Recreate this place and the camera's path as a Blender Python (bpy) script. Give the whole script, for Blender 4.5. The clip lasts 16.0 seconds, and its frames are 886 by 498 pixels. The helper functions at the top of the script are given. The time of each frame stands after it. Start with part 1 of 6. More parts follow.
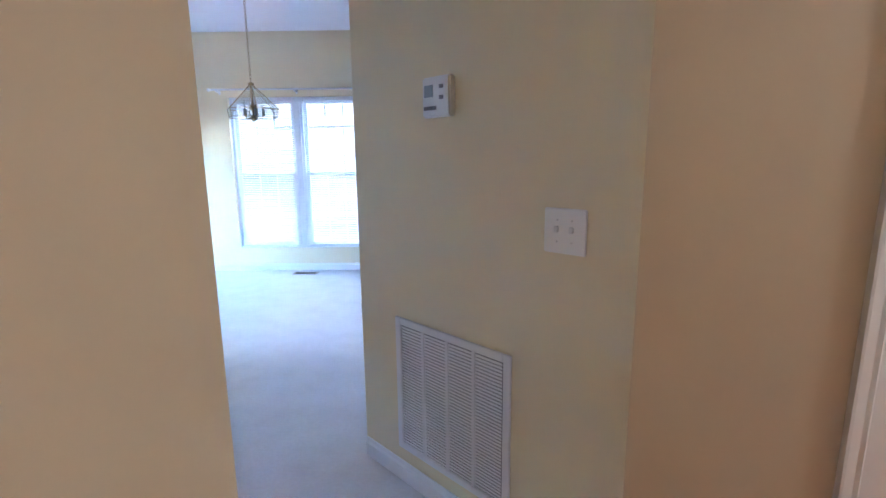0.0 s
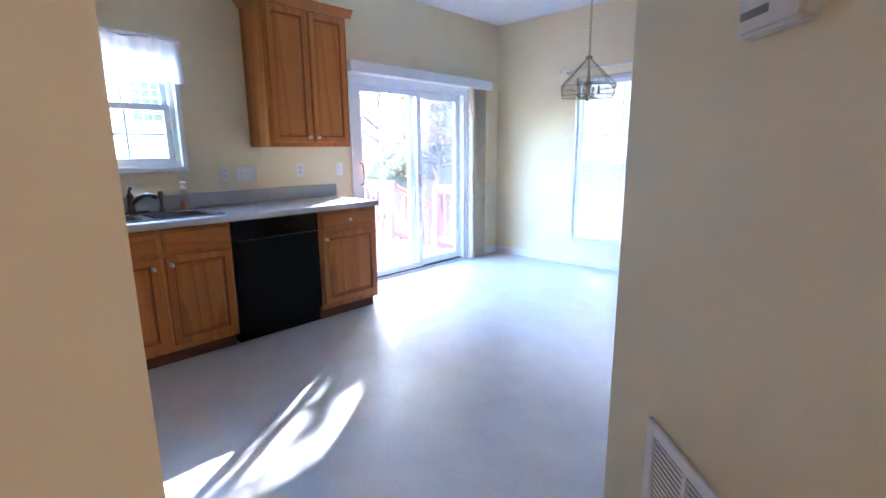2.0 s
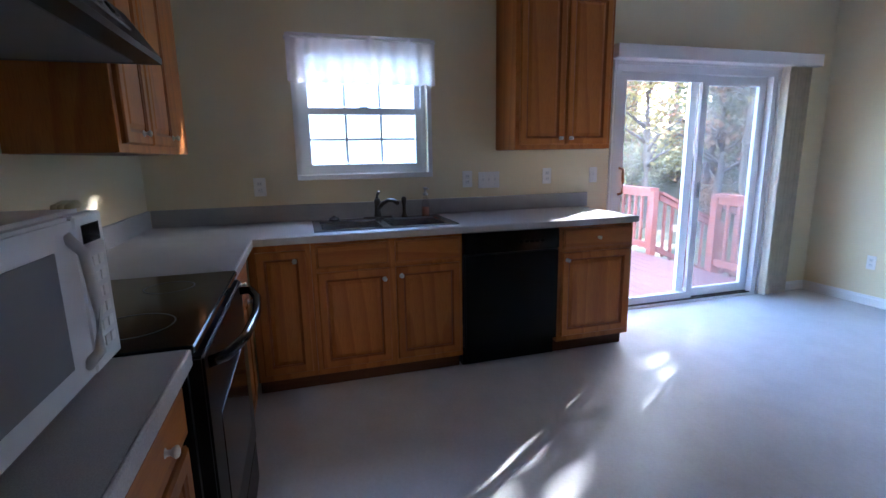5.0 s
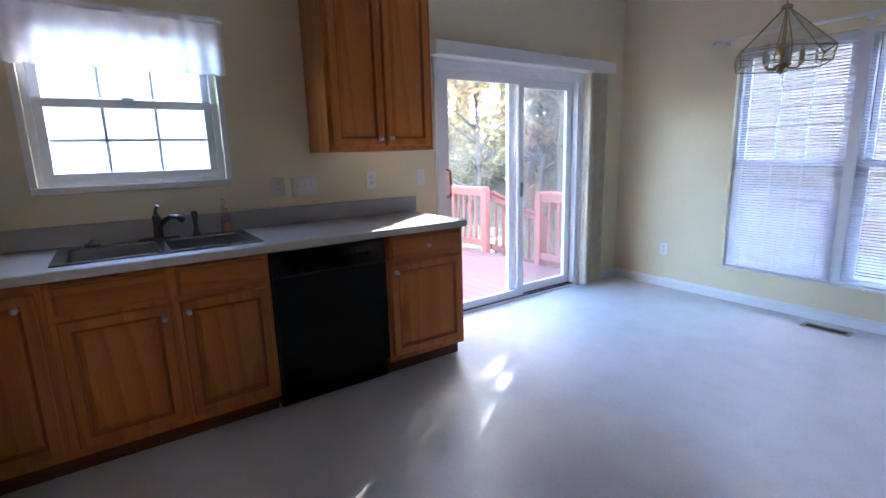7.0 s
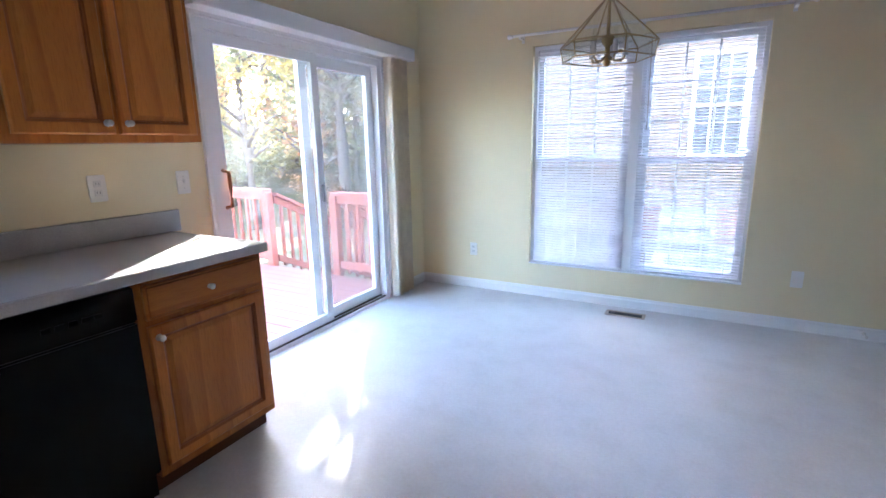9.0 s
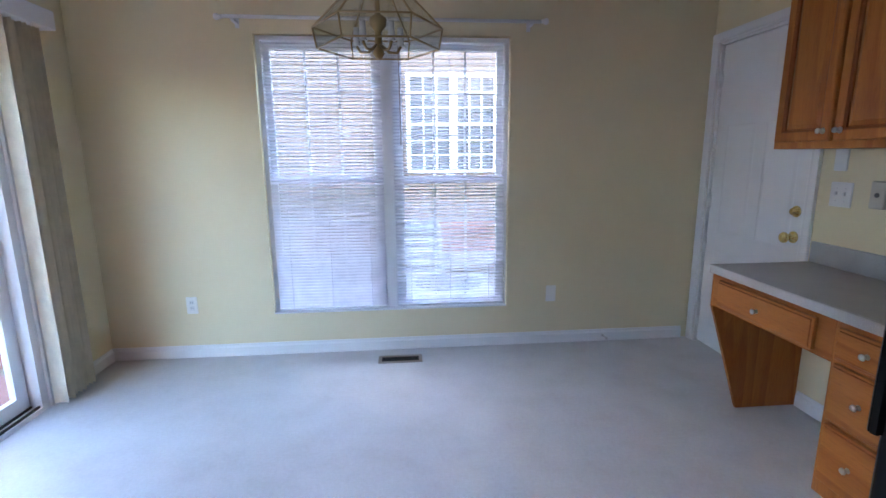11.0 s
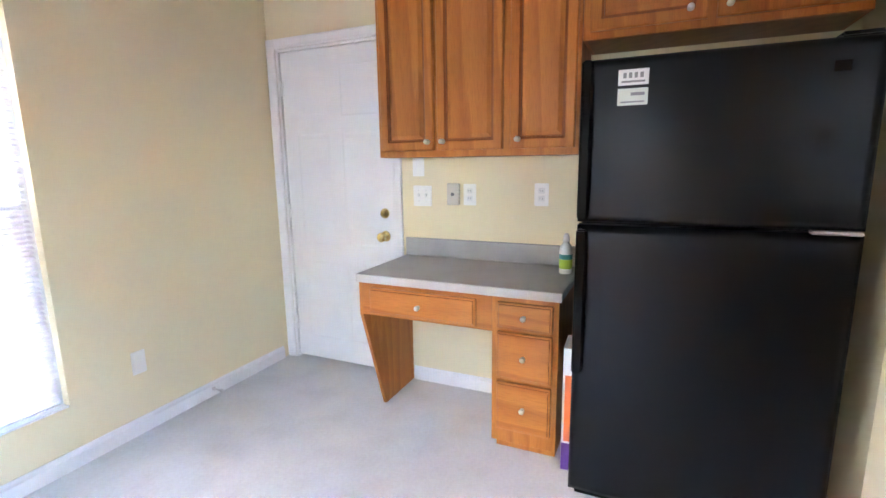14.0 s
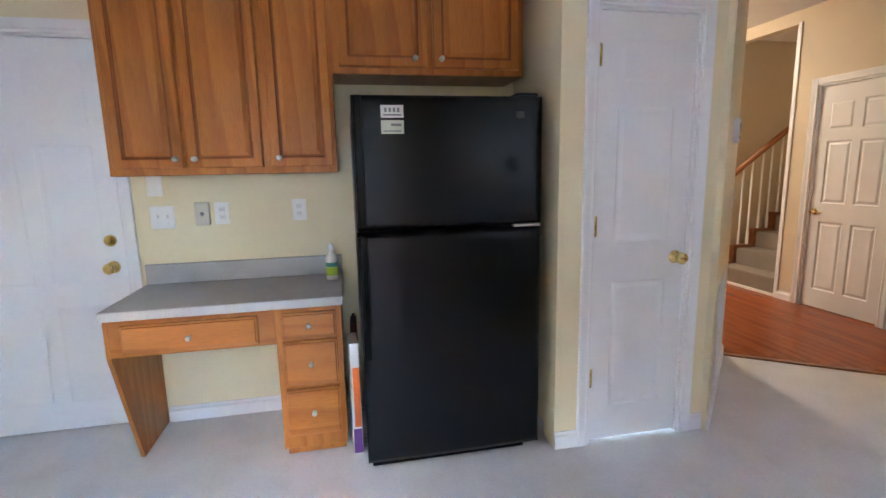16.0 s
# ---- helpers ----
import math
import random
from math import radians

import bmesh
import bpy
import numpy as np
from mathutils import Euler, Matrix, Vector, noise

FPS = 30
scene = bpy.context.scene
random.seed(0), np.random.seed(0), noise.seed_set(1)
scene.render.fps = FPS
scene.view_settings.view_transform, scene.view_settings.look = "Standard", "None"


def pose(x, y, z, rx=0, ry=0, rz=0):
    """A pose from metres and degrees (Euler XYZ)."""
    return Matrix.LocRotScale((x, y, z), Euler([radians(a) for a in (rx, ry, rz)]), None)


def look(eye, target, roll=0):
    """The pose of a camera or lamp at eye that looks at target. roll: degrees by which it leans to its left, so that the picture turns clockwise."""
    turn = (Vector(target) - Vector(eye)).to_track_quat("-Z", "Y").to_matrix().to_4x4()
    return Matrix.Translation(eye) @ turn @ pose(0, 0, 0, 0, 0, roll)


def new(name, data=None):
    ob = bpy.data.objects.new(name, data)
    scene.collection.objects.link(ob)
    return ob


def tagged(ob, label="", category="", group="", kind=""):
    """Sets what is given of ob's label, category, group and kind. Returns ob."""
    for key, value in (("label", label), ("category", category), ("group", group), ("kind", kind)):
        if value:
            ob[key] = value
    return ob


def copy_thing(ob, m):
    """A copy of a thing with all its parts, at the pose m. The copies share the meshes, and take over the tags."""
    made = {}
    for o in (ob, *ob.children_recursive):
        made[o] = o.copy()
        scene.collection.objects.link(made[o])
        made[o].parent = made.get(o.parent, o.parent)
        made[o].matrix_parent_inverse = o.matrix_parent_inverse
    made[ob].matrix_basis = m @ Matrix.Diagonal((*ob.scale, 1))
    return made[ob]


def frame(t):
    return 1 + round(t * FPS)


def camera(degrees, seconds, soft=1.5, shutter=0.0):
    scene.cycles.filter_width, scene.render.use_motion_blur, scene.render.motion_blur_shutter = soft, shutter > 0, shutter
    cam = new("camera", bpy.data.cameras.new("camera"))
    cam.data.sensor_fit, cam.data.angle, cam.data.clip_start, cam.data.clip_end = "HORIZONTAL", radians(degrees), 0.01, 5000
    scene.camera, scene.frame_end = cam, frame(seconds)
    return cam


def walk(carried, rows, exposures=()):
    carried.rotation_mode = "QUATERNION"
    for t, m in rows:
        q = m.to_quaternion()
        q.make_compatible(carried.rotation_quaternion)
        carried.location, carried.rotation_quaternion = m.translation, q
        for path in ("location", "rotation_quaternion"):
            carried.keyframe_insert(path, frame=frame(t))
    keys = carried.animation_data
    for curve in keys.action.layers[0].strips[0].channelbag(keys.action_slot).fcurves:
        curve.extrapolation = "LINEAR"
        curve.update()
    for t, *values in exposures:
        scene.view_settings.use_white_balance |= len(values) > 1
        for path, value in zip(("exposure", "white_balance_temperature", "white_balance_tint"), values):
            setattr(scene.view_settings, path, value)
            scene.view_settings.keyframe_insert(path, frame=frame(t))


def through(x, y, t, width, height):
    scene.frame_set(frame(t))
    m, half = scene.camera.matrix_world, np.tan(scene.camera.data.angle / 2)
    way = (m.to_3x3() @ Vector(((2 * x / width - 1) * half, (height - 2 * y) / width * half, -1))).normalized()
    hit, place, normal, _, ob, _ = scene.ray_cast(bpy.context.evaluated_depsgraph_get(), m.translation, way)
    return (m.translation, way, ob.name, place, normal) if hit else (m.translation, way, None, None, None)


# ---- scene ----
cam = camera(85.9, 16.0)
PATH = [
    (0, (-0.394, 1.345, 1.328), (-0.419, 3.311, 0.96), -0.6),
    (0.5, (-0.331, 1.584, 1.315), (-0.687, 3.517, 0.942), -1.1),
    (1, (-0.264, 1.819, 1.313), (-1.004, 3.641, 0.949), -1.8),
    (1.5, (-0.21, 1.994, 1.322), (-1.364, 3.574, 0.907), -0.5),
    (2, (-0.272, 2.137, 1.307), (-1.624, 3.555, 0.904), -0.5),
    (2.5, (-0.409, 2.246, 1.309), (-1.879, 3.553, 0.943), -0.6),
    (3, (-0.502, 2.366, 1.3), (-2.132, 3.460, 0.917), -1.2),
    (3.5, (-0.585, 2.492, 1.311), (-2.391, 3.255, 0.918), -1.4),
    (3.7, (-0.582, 2.511, 1.327), (-2.415, 3.203, 0.927), -0.5),
    (4.75, (-0.72, 2.508, 1.324), (-2.60, 3.02, 0.935), -0.9),
    (5.8, (-0.832, 2.5, 1.322), (-2.578, 3.399, 0.944), -1.2),
    (6, (-0.852, 2.527, 1.322), (-2.56, 3.493, 0.934), -1.1),
    (6.5, (-0.916, 2.667, 1.313), (-2.596, 3.687, 0.942), -1.9),
    (7, (-1.01, 2.809, 1.325), (-2.625, 3.921, 0.931), -1.6),
    (7.5, (-1.169, 2.905, 1.315), (-2.607, 4.24, 0.926), -1.0),
    (8, (-1.375, 2.947, 1.298), (-2.63, 4.455, 0.909), -2.1),
    (8.2, (-1.44, 2.982, 1.307), (-2.648, 4.521, 0.893), -1.6),
    (10.3, (-1.985, 3.658, 1.343), (-2.326, 5.586, 0.935), -2.2),
    (10.5, (-2.012, 3.752, 1.358), (-2.267, 5.691, 0.941), -1.7),
    (11, (-2.086, 3.923, 1.34), (-1.919, 5.878, 0.951), -0.5),
    (11.5, (-2.245, 4.086, 1.35), (-1.742, 5.981, 0.957), -1.5),
    (12, (-2.291, 4.283, 1.318), (-1.536, 6.098, 0.953), -1.7),
    (12.5, (-2.314, 4.505, 1.325), (-1.293, 6.189, 0.976), -1.2),
    (13, (-2.346, 4.679, 1.329), (-0.956, 6.067, 0.953), -0.6),
    (13.5, (-2.373, 4.769, 1.33), (-0.742, 5.859, 0.944), -0.8),
    (14, (-2.469, 4.798, 1.326), (-0.672, 5.6, 0.967), -0.8),
    (14.5, (-2.55, 4.819, 1.346), (-0.679, 5.429, 0.99), -1.0),
    (15, (-2.613, 4.918, 1.346), (-0.666, 5.203, 0.991), -1.1),
    (15.5, (-2.662, 5.052, 1.348), (-0.7, 4.936, 0.981), -2.0),
    (16, (-2.722, 5.09, 1.353), (-0.789, 4.696, 1.024), -1.2),
]
EXPOSURES = [(0, 6.2, 4950, 11), (0.5, 6.2, 4950, 11), (1.0, 5.95, 4950, 11), (2.0, 6.25, 5200, 12), (3.5, 5.05, 5250, 15), (6.0, 5.0, 5350, 15), (7.0, 5.1, 5600, 15), (8.2, 5.65, 5950, 13), (10.3, 5.0, 5850, 14), (12, 5.2, 6200, 15), (13, 5.6, 6350, 16), (13.5, 6.2, 6450, 16), (14, 6.75, 6600, 15), (14.5, 6.75, 6600, 15), (15, 6.4, 6400, 14), (15.5, 6.4, 6350, 13), (16, 6.25, 6300, 13)]
walk(cam, [(t, look(eye, target, roll)) for t, eye, target, roll in PATH], EXPOSURES)


# ---------------------------------------------------------------- world and light
SUN_AZ = math.atan2(0.83, -0.555)   # direction towards the sun, over the back garden
SUN_EL = radians(25)
world = bpy.data.worlds.new("sky")
scene.world = world
world.use_nodes = True
wn = world.node_tree
wn.nodes.clear()
w_out = wn.nodes.new("ShaderNodeOutputWorld")
w_bg = wn.nodes.new("ShaderNodeBackground")
w_sky = wn.nodes.new("ShaderNodeTexSky")
w_sky.sky_type = "NISHITA"
w_sky.sun_disc = False
w_sky.sun_elevation = SUN_EL
w_sky.sun_rotation = math.pi / 2 - SUN_AZ
w_bg.inputs["Strength"].default_value = 0.15
wn.links.new(w_sky.outputs[0], w_bg.inputs[0])
wn.links.new(w_bg.outputs[0], w_out.inputs[0])

sun_data = bpy.data.lights.new("sun", "SUN")
sun_data.energy, sun_data.angle, sun_data.color = 2.7, radians(0.5), (1.0, 0.93, 0.82)
sun = new("sun", sun_data)
SUN_WAY = Vector((math.cos(SUN_AZ) * math.cos(SUN_EL), math.sin(SUN_AZ) * math.cos(SUN_EL), math.sin(SUN_EL)))
sun.matrix_world = look(SUN_WAY * 60, (0, 0, 0))


# ---------------------------------------------------------------- materials
def material(name, rough=0.5, metal=0.0, spec=0.5):
    m = bpy.data.materials.new(name)
    m.use_nodes = True
    b = m.node_tree.nodes["Principled BSDF"]
    b.inputs["Roughness"].default_value = rough
    b.inputs["Metallic"].default_value = metal
    b.inputs["Specular IOR Level"].default_value = spec
    return m, m.node_tree, b


def coords(nt, scale=(1, 1, 1), space="Object"):
    tc = nt.nodes.new("ShaderNodeTexCoord")
    mp = nt.nodes.new("ShaderNodeMapping")
    mp.inputs["Scale"].default_value = scale
    nt.links.new(tc.outputs[space], mp.inputs["Vector"])
    return mp.outputs["Vector"]


def world_coords(nt, scale=(1, 1, 1)):
    g = nt.nodes.new("ShaderNodeNewGeometry")
    mp = nt.nodes.new("ShaderNodeMapping")
    mp.inputs["Scale"].default_value = scale
    nt.links.new(g.outputs["Position"], mp.inputs["Vector"])
    return mp.outputs["Vector"]


def noise_tex(nt, vec, scale, detail=4, rough=0.55, distort=0.0):
    n = nt.nodes.new("ShaderNodeTexNoise")
    n.inputs["Scale"].default_value = scale
    n.inputs["Detail"].default_value = detail
    n.inputs["Roughness"].default_value = rough
    n.inputs["Distortion"].default_value = distort
    nt.links.new(vec, n.inputs["Vector"])
    return n.outputs["Fac"]


def ramp(nt, fac, stops):
    r = nt.nodes.new("ShaderNodeValToRGB")
    el = r.color_ramp.elements
    while len(el) < len(stops):
        el.new(0.5)
    for e, (p, c) in zip(el, stops):
        e.position, e.color = p, (*c, 1)
    nt.links.new(fac, r.inputs["Fac"])
    return r.outputs["Color"]


def blend(nt, a, b, fac, mode="MIX"):
    m = nt.nodes.new("ShaderNodeMix")
    m.data_type, m.blend_type = "RGBA", mode
    for sock, v in ((m.inputs[6], a), (m.inputs[7], b), (m.inputs[0], fac)):
        if isinstance(v, (int, float)):
            sock.default_value = v
        elif isinstance(v, tuple):
            sock.default_value = (*v, 1)
        else:
            nt.links.new(v, sock)
    return m.outputs[2]


def bump(nt, b, height, strength=0.2, dist=0.002):
    n = nt.nodes.new("ShaderNodeBump")
    n.inputs["Strength"].default_value = strength
    n.inputs["Distance"].default_value = dist
    nt.links.new(height, n.inputs["Height"])
    nt.links.new(n.outputs["Normal"], b.inputs["Normal"])


def tone(c, k):
    return tuple(min(1, v * k) for v in c)


def painted(name, colour, rough=0.55, grain=180, dirt=0.06, spec=0.4, strength=0.12):
    """Paint with roller texture and faint wear."""
    m, nt, b = material(name, rough, 0, spec)
    v = world_coords(nt)
    big = noise_tex(nt, v, 1.7, 5)
    col = ramp(nt, big, [(0.3, tone(colour, 1 - dirt)), (0.7, tone(colour, 1 + dirt * 0.4))])
    nt.links.new(col, b.inputs["Base Color"])
    bump(nt, b, noise_tex(nt, v, grain, 3), strength, 0.001)
    return m


def speckled(name, a, c, scale, rough=0.4, big=2.0):
    """Laminate or sheet vinyl: fine flecks over slow cloudy changes."""
    m, nt, b = material(name, rough, 0, 0.5)
    v = world_coords(nt)
    fine = ramp(nt, noise_tex(nt, v, scale, 3, 0.7), [(0.35, a), (0.65, c)])
    slow = ramp(nt, noise_tex(nt, v, big, 6, 0.6), [(0.32, (0.88, 0.875, 0.865)), (0.5, (0.95, 0.95, 0.95)), (0.68, (1, 1, 1))])
    nt.links.new(blend(nt, fine, slow, 1.0, "MULTIPLY"), b.inputs["Base Color"])
    bump(nt, b, noise_tex(nt, v, scale * 0.6, 3), 0.05, 0.001)
    return m


def wood(name, light, dark, axis="z", rough=0.42, fine=90, spread=0.25, rings=5.0):
    """Stained oak: arched growth rings along the given axis, long streaks and dark pores."""
    m, nt, b = material(name, rough, 0, 0.32)
    s = {"x": (0.07, 1, 1), "y": (1, 0.07, 1), "z": (1, 1, 0.07)}[axis]
    info = nt.nodes.new("ShaderNodeObjectInfo")
    add = nt.nodes.new("ShaderNodeVectorMath")
    add.operation = "MULTIPLY_ADD"
    nt.links.new(info.outputs["Random"], add.inputs[0])
    add.inputs[1].default_value = (7, 5, 11)
    tc = nt.nodes.new("ShaderNodeTexCoord")
    nt.links.new(tc.outputs["Object"], add.inputs[2])
    mp = nt.nodes.new("ShaderNodeMapping")
    mp.inputs["Scale"].default_value = s
    nt.links.new(add.outputs[0], mp.inputs["Vector"])
    v = mp.outputs["Vector"]
    wave = nt.nodes.new("ShaderNodeTexWave")
    wave.wave_type, wave.bands_direction, wave.wave_profile = "BANDS", "DIAGONAL", "SAW"
    wave.inputs["Scale"].default_value = rings
    wave.inputs["Distortion"].default_value = 9.0
    wave.inputs["Detail"].default_value = 2.0
    wave.inputs["Detail Scale"].default_value = 1.3
    wave.inputs["Detail Roughness"].default_value = 0.35
    nt.links.new(v, wave.inputs["Vector"])
    broad = noise_tex(nt, v, 14, 4, 0.55, 1.2)
    pores = noise_tex(nt, v, fine * 2.6, 2, 0.6)
    mid = tuple(p * 0.6 + q * 0.4 for p, q in zip(light, dark))
    c0 = ramp(nt, wave.outputs["Fac"], [(0.0, light), (0.55, mid), (0.9, dark), (1.0, mid)])
    c1 = blend(nt, c0, ramp(nt, broad, [(0.3, mid), (0.7, light)]), 0.5)
    c2 = ramp(nt, pores, [(0.36, (0.70, 0.60, 0.5)), (0.5, (1, 1, 1))])
    c3 = blend(nt, c1, c2, 0.4, "MULTIPLY")
    tint = ramp(nt, info.outputs["Random"], [(0.0, (1 - spread,) * 3), (1.0, (1, 1, 1))])
    nt.links.new(blend(nt, c3, tint, 0.6, "MULTIPLY"), b.inputs["Base Color"])
    bump(nt, b, pores, 0.10, 0.001)
    return m


def metal(name, colour, rough=0.25):
    m, nt, b = material(name, rough, 1.0)
    v = coords(nt)
    n = noise_tex(nt, v, 60, 3)
    nt.links.new(ramp(nt, n, [(0.3, tone(colour, 0.85)), (0.7, colour)]), b.inputs["Base Color"])
    return m


def plastic(name, colour, rough=0.4, spec=0.5):
    m, nt, b = material(name, rough, 0, spec)
    n = noise_tex(nt, coords(nt), 9, 4)
    nt.links.new(ramp(nt, n, [(0.3, tone(colour, 0.92)), (0.7, colour)]), b.inputs["Base Color"])
    return m


def pane(name, tint=(1, 1, 1), gloss=1.0):
    """Clear flat glass: see-through with a Fresnel shine."""
    m = bpy.data.materials.new(name)
    m.use_nodes = True
    nt = m.node_tree
    nt.nodes.clear()
    out = nt.nodes.new("ShaderNodeOutputMaterial")
    tr = nt.nodes.new("ShaderNodeBsdfTransparent")
    tr.inputs[0].default_value = (*tint, 1)
    gl = nt.nodes.new("ShaderNodeBsdfGlossy")
    gl.inputs["Roughness"].default_value = 0.02
    fr = nt.nodes.new("ShaderNodeLayerWeight")
    fr.inputs[0].default_value = 0.5
    po = nt.nodes.new("ShaderNodeMath")
    po.operation = "POWER"
    po.inputs[1].default_value = 4.0
    mu = nt.nodes.new("ShaderNodeMath")
    mu.operation = "MULTIPLY_ADD"
    mu.inputs[1].default_value = 0.5 * gloss
    mu.inputs[2].default_value = 0.03 * gloss
    mx = nt.nodes.new("ShaderNodeMixShader")
    nt.links.new(fr.outputs[1], po.inputs[0])
    nt.links.new(po.outputs[0], mu.inputs[0])
    nt.links.new(mu.outputs[0], mx.inputs[0])
    nt.links.new(tr.outputs[0], mx.inputs[1])
    nt.links.new(gl.outputs[0], mx.inputs[2])
    nt.links.new(mx.outputs[0], out.inputs[0])
    return m


def dusty_pane(name):
    """Clear glass with a thin uneven film of dust that catches the daylight."""
    m = pane(name)
    nt = m.node_tree
    out = next(n for n in nt.nodes if n.bl_idname == "ShaderNodeOutputMaterial")
    clear = out.inputs[0].links[0].from_socket
    film = nt.nodes.new("ShaderNodeBsdfTranslucent")
    film.inputs[0].default_value = (0.85, 0.86, 0.88, 1)
    v = world_coords(nt, (1, 1, 0.6))
    amount = ramp(nt, noise_tex(nt, v, 3.5, 5, 0.6), [(0.3, (0.004,) * 3), (0.7, (0.020,) * 3)])
    mx = nt.nodes.new("ShaderNodeMixShader")
    nt.links.new(amount, mx.inputs[0])
    nt.links.new(clear, mx.inputs[1])
    nt.links.new(film.outputs[0], mx.inputs[2])
    nt.links.new(mx.outputs[0], out.inputs[0])
    return m


def translucent(name, colour, through=0.4, clear=0.0):
    """Thin cloth, blind slats or leaves that let light through."""
    m = bpy.data.materials.new(name)
    m.use_nodes = True
    nt = m.node_tree
    nt.nodes.clear()
    out = nt.nodes.new("ShaderNodeOutputMaterial")
    col = ramp(nt, noise_tex(nt, world_coords(nt), 14, 4), [(0.3, tone(colour, 0.85)), (0.7, colour)])
    di = nt.nodes.new("ShaderNodeBsdfDiffuse")
    tl = nt.nodes.new("ShaderNodeBsdfTranslucent")
    nt.links.new(col, di.inputs[0])
    nt.links.new(col, tl.inputs[0])
    mx = nt.nodes.new("ShaderNodeMixShader")
    mx.inputs[0].default_value = through
    nt.links.new(di.outputs[0], mx.inputs[1])
    nt.links.new(tl.outputs[0], mx.inputs[2])
    last = mx.outputs[0]
    if clear:
        tr = nt.nodes.new("ShaderNodeBsdfTransparent")
        m2 = nt.nodes.new("ShaderNodeMixShader")
        m2.inputs[0].default_value = clear
        nt.links.new(last, m2.inputs[1])
        nt.links.new(tr.outputs[0], m2.inputs[2])
        last = m2.outputs[0]
    nt.links.new(last, out.inputs[0])
    return m


M_WALL = painted("cream wall paint", (0.77, 0.68, 0.45), 0.6, 160, 0.04)
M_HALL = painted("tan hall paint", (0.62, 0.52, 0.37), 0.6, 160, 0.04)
M_CEIL = painted("ceiling paint", (0.82, 0.82, 0.82), 0.8, 60, 0.03, 0.2, 0.4)
M_WHITE = painted("white trim paint", (0.80, 0.80, 0.79), 0.35, 60, 0.05)
M_VINYLW = painted("white window vinyl", (0.80, 0.81, 0.82), 0.35, 40, 0.04)
M_ALMOND = painted("white plastic plate", (0.84, 0.83, 0.79), 0.35, 40, 0.03)
M_FLOOR = speckled("sheet vinyl", (0.635, 0.62, 0.605), (0.685, 0.675, 0.662), 60, 0.34, 4.5)
M_TOP = speckled("grey laminate", (0.34, 0.33, 0.32), (0.47, 0.46, 0.45), 420, 0.35, 6.0)
M_TOPEDGE = speckled("pale laminate edge", (0.48, 0.46, 0.44), (0.62, 0.60, 0.58), 300, 0.4, 6.0)
OAK_L, OAK_D = (0.56, 0.200, 0.038), (0.32, 0.086, 0.012)
M_OAK = wood("golden oak upright", OAK_L, OAK_D, "z")
M_OAKX = wood("golden oak lengthwise", OAK_L, OAK_D, "x")
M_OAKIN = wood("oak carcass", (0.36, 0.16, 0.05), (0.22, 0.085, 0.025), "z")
M_GROOVE = wood("darker oak in the moulding", (0.34, 0.103, 0.018), (0.21, 0.058, 0.010), "z")
# toe kick colour is darkened for the shade under the cabinets
M_TOE = wood("shade-dark oak toe kick", (0.16, 0.055, 0.016), (0.09, 0.028, 0.008), "x", 0.5)
M_PLANK = wood("red oak floor", (0.36, 0.085, 0.018), (0.21, 0.042, 0.009), "x", 0.22)
M_RAIL = wood("stained handrail", (0.36, 0.14, 0.05), (0.20, 0.07, 0.02), "y", 0.3)
M_NICKEL = metal("brushed nickel", (0.72, 0.70, 0.67), 0.28)
M_BRASS = metal("polished brass", (0.90, 0.68, 0.27), 0.27)
M_ABRASS = metal("antique brass", (0.42, 0.31, 0.15), 0.3)
M_STEEL = metal("stainless steel", (0.40, 0.41, 0.42), 0.2)
M_DARKMETAL = metal("dark bronze metal", (0.10, 0.09, 0.08), 0.35)
M_BLACK = plastic("black enamel", (0.004, 0.004, 0.0045), 0.3, 0.14)
M_BLACKGLOSS = plastic("black gloss", (0.005, 0.005, 0.0055), 0.12, 0.35)
M_GREYPL = plastic("grey plastic", (0.22, 0.22, 0.22), 0.45)
M_WHITEPL = plastic("white plastic", (0.76, 0.76, 0.74), 0.35)
M_GLASS = pane("window glass")
M_GLASSD = dusty_pane("dusty door glass")
M_GLASSL = pane("lamp glass", (0.97, 0.97, 0.95), 1.0)
M_BLIND = translucent("blind slat vinyl", (0.80, 0.79, 0.85), 0.5)
M_VANE = translucent("vertical blind vane", (0.78, 0.70, 0.56), 0.25)
M_LACE = translucent("white lace", (0.92, 0.88, 0.92), 0.6, 0.12)
M_SCREEN = translucent("insect screen", (0.30, 0.30, 0.30), 0.2, 0.78)
M_TAN = painted("tan register paint", (0.42, 0.34, 0.27), 0.4, 60)
M_DARK = plastic("dark cavity", (0.02, 0.02, 0.02), 0.9, 0.1)


# ---------------------------------------------------------------- mesh helpers
def box(bm, x0, y0, z0, x1, y1, z1, bevel=0.0, seg=1):
    r = bmesh.ops.create_cube(bm, size=1)
    vs = r["verts"]
    for v in vs:
        v.co = Vector((x0 + (v.co.x + 0.5) * (x1 - x0), y0 + (v.co.y + 0.5) * (y1 - y0), z0 + (v.co.z + 0.5) * (z1 - z0)))
    if bevel:
        es = list({e for v in vs for e in v.link_edges})
        bmesh.ops.bevel(bm, geom=es, offset=bevel, segments=seg, affect="EDGES", clamp_overlap=True)
    return bm


def boxm(*a, bevel=0.0, seg=1):
    return box(bmesh.new(), *a, bevel=bevel, seg=seg)


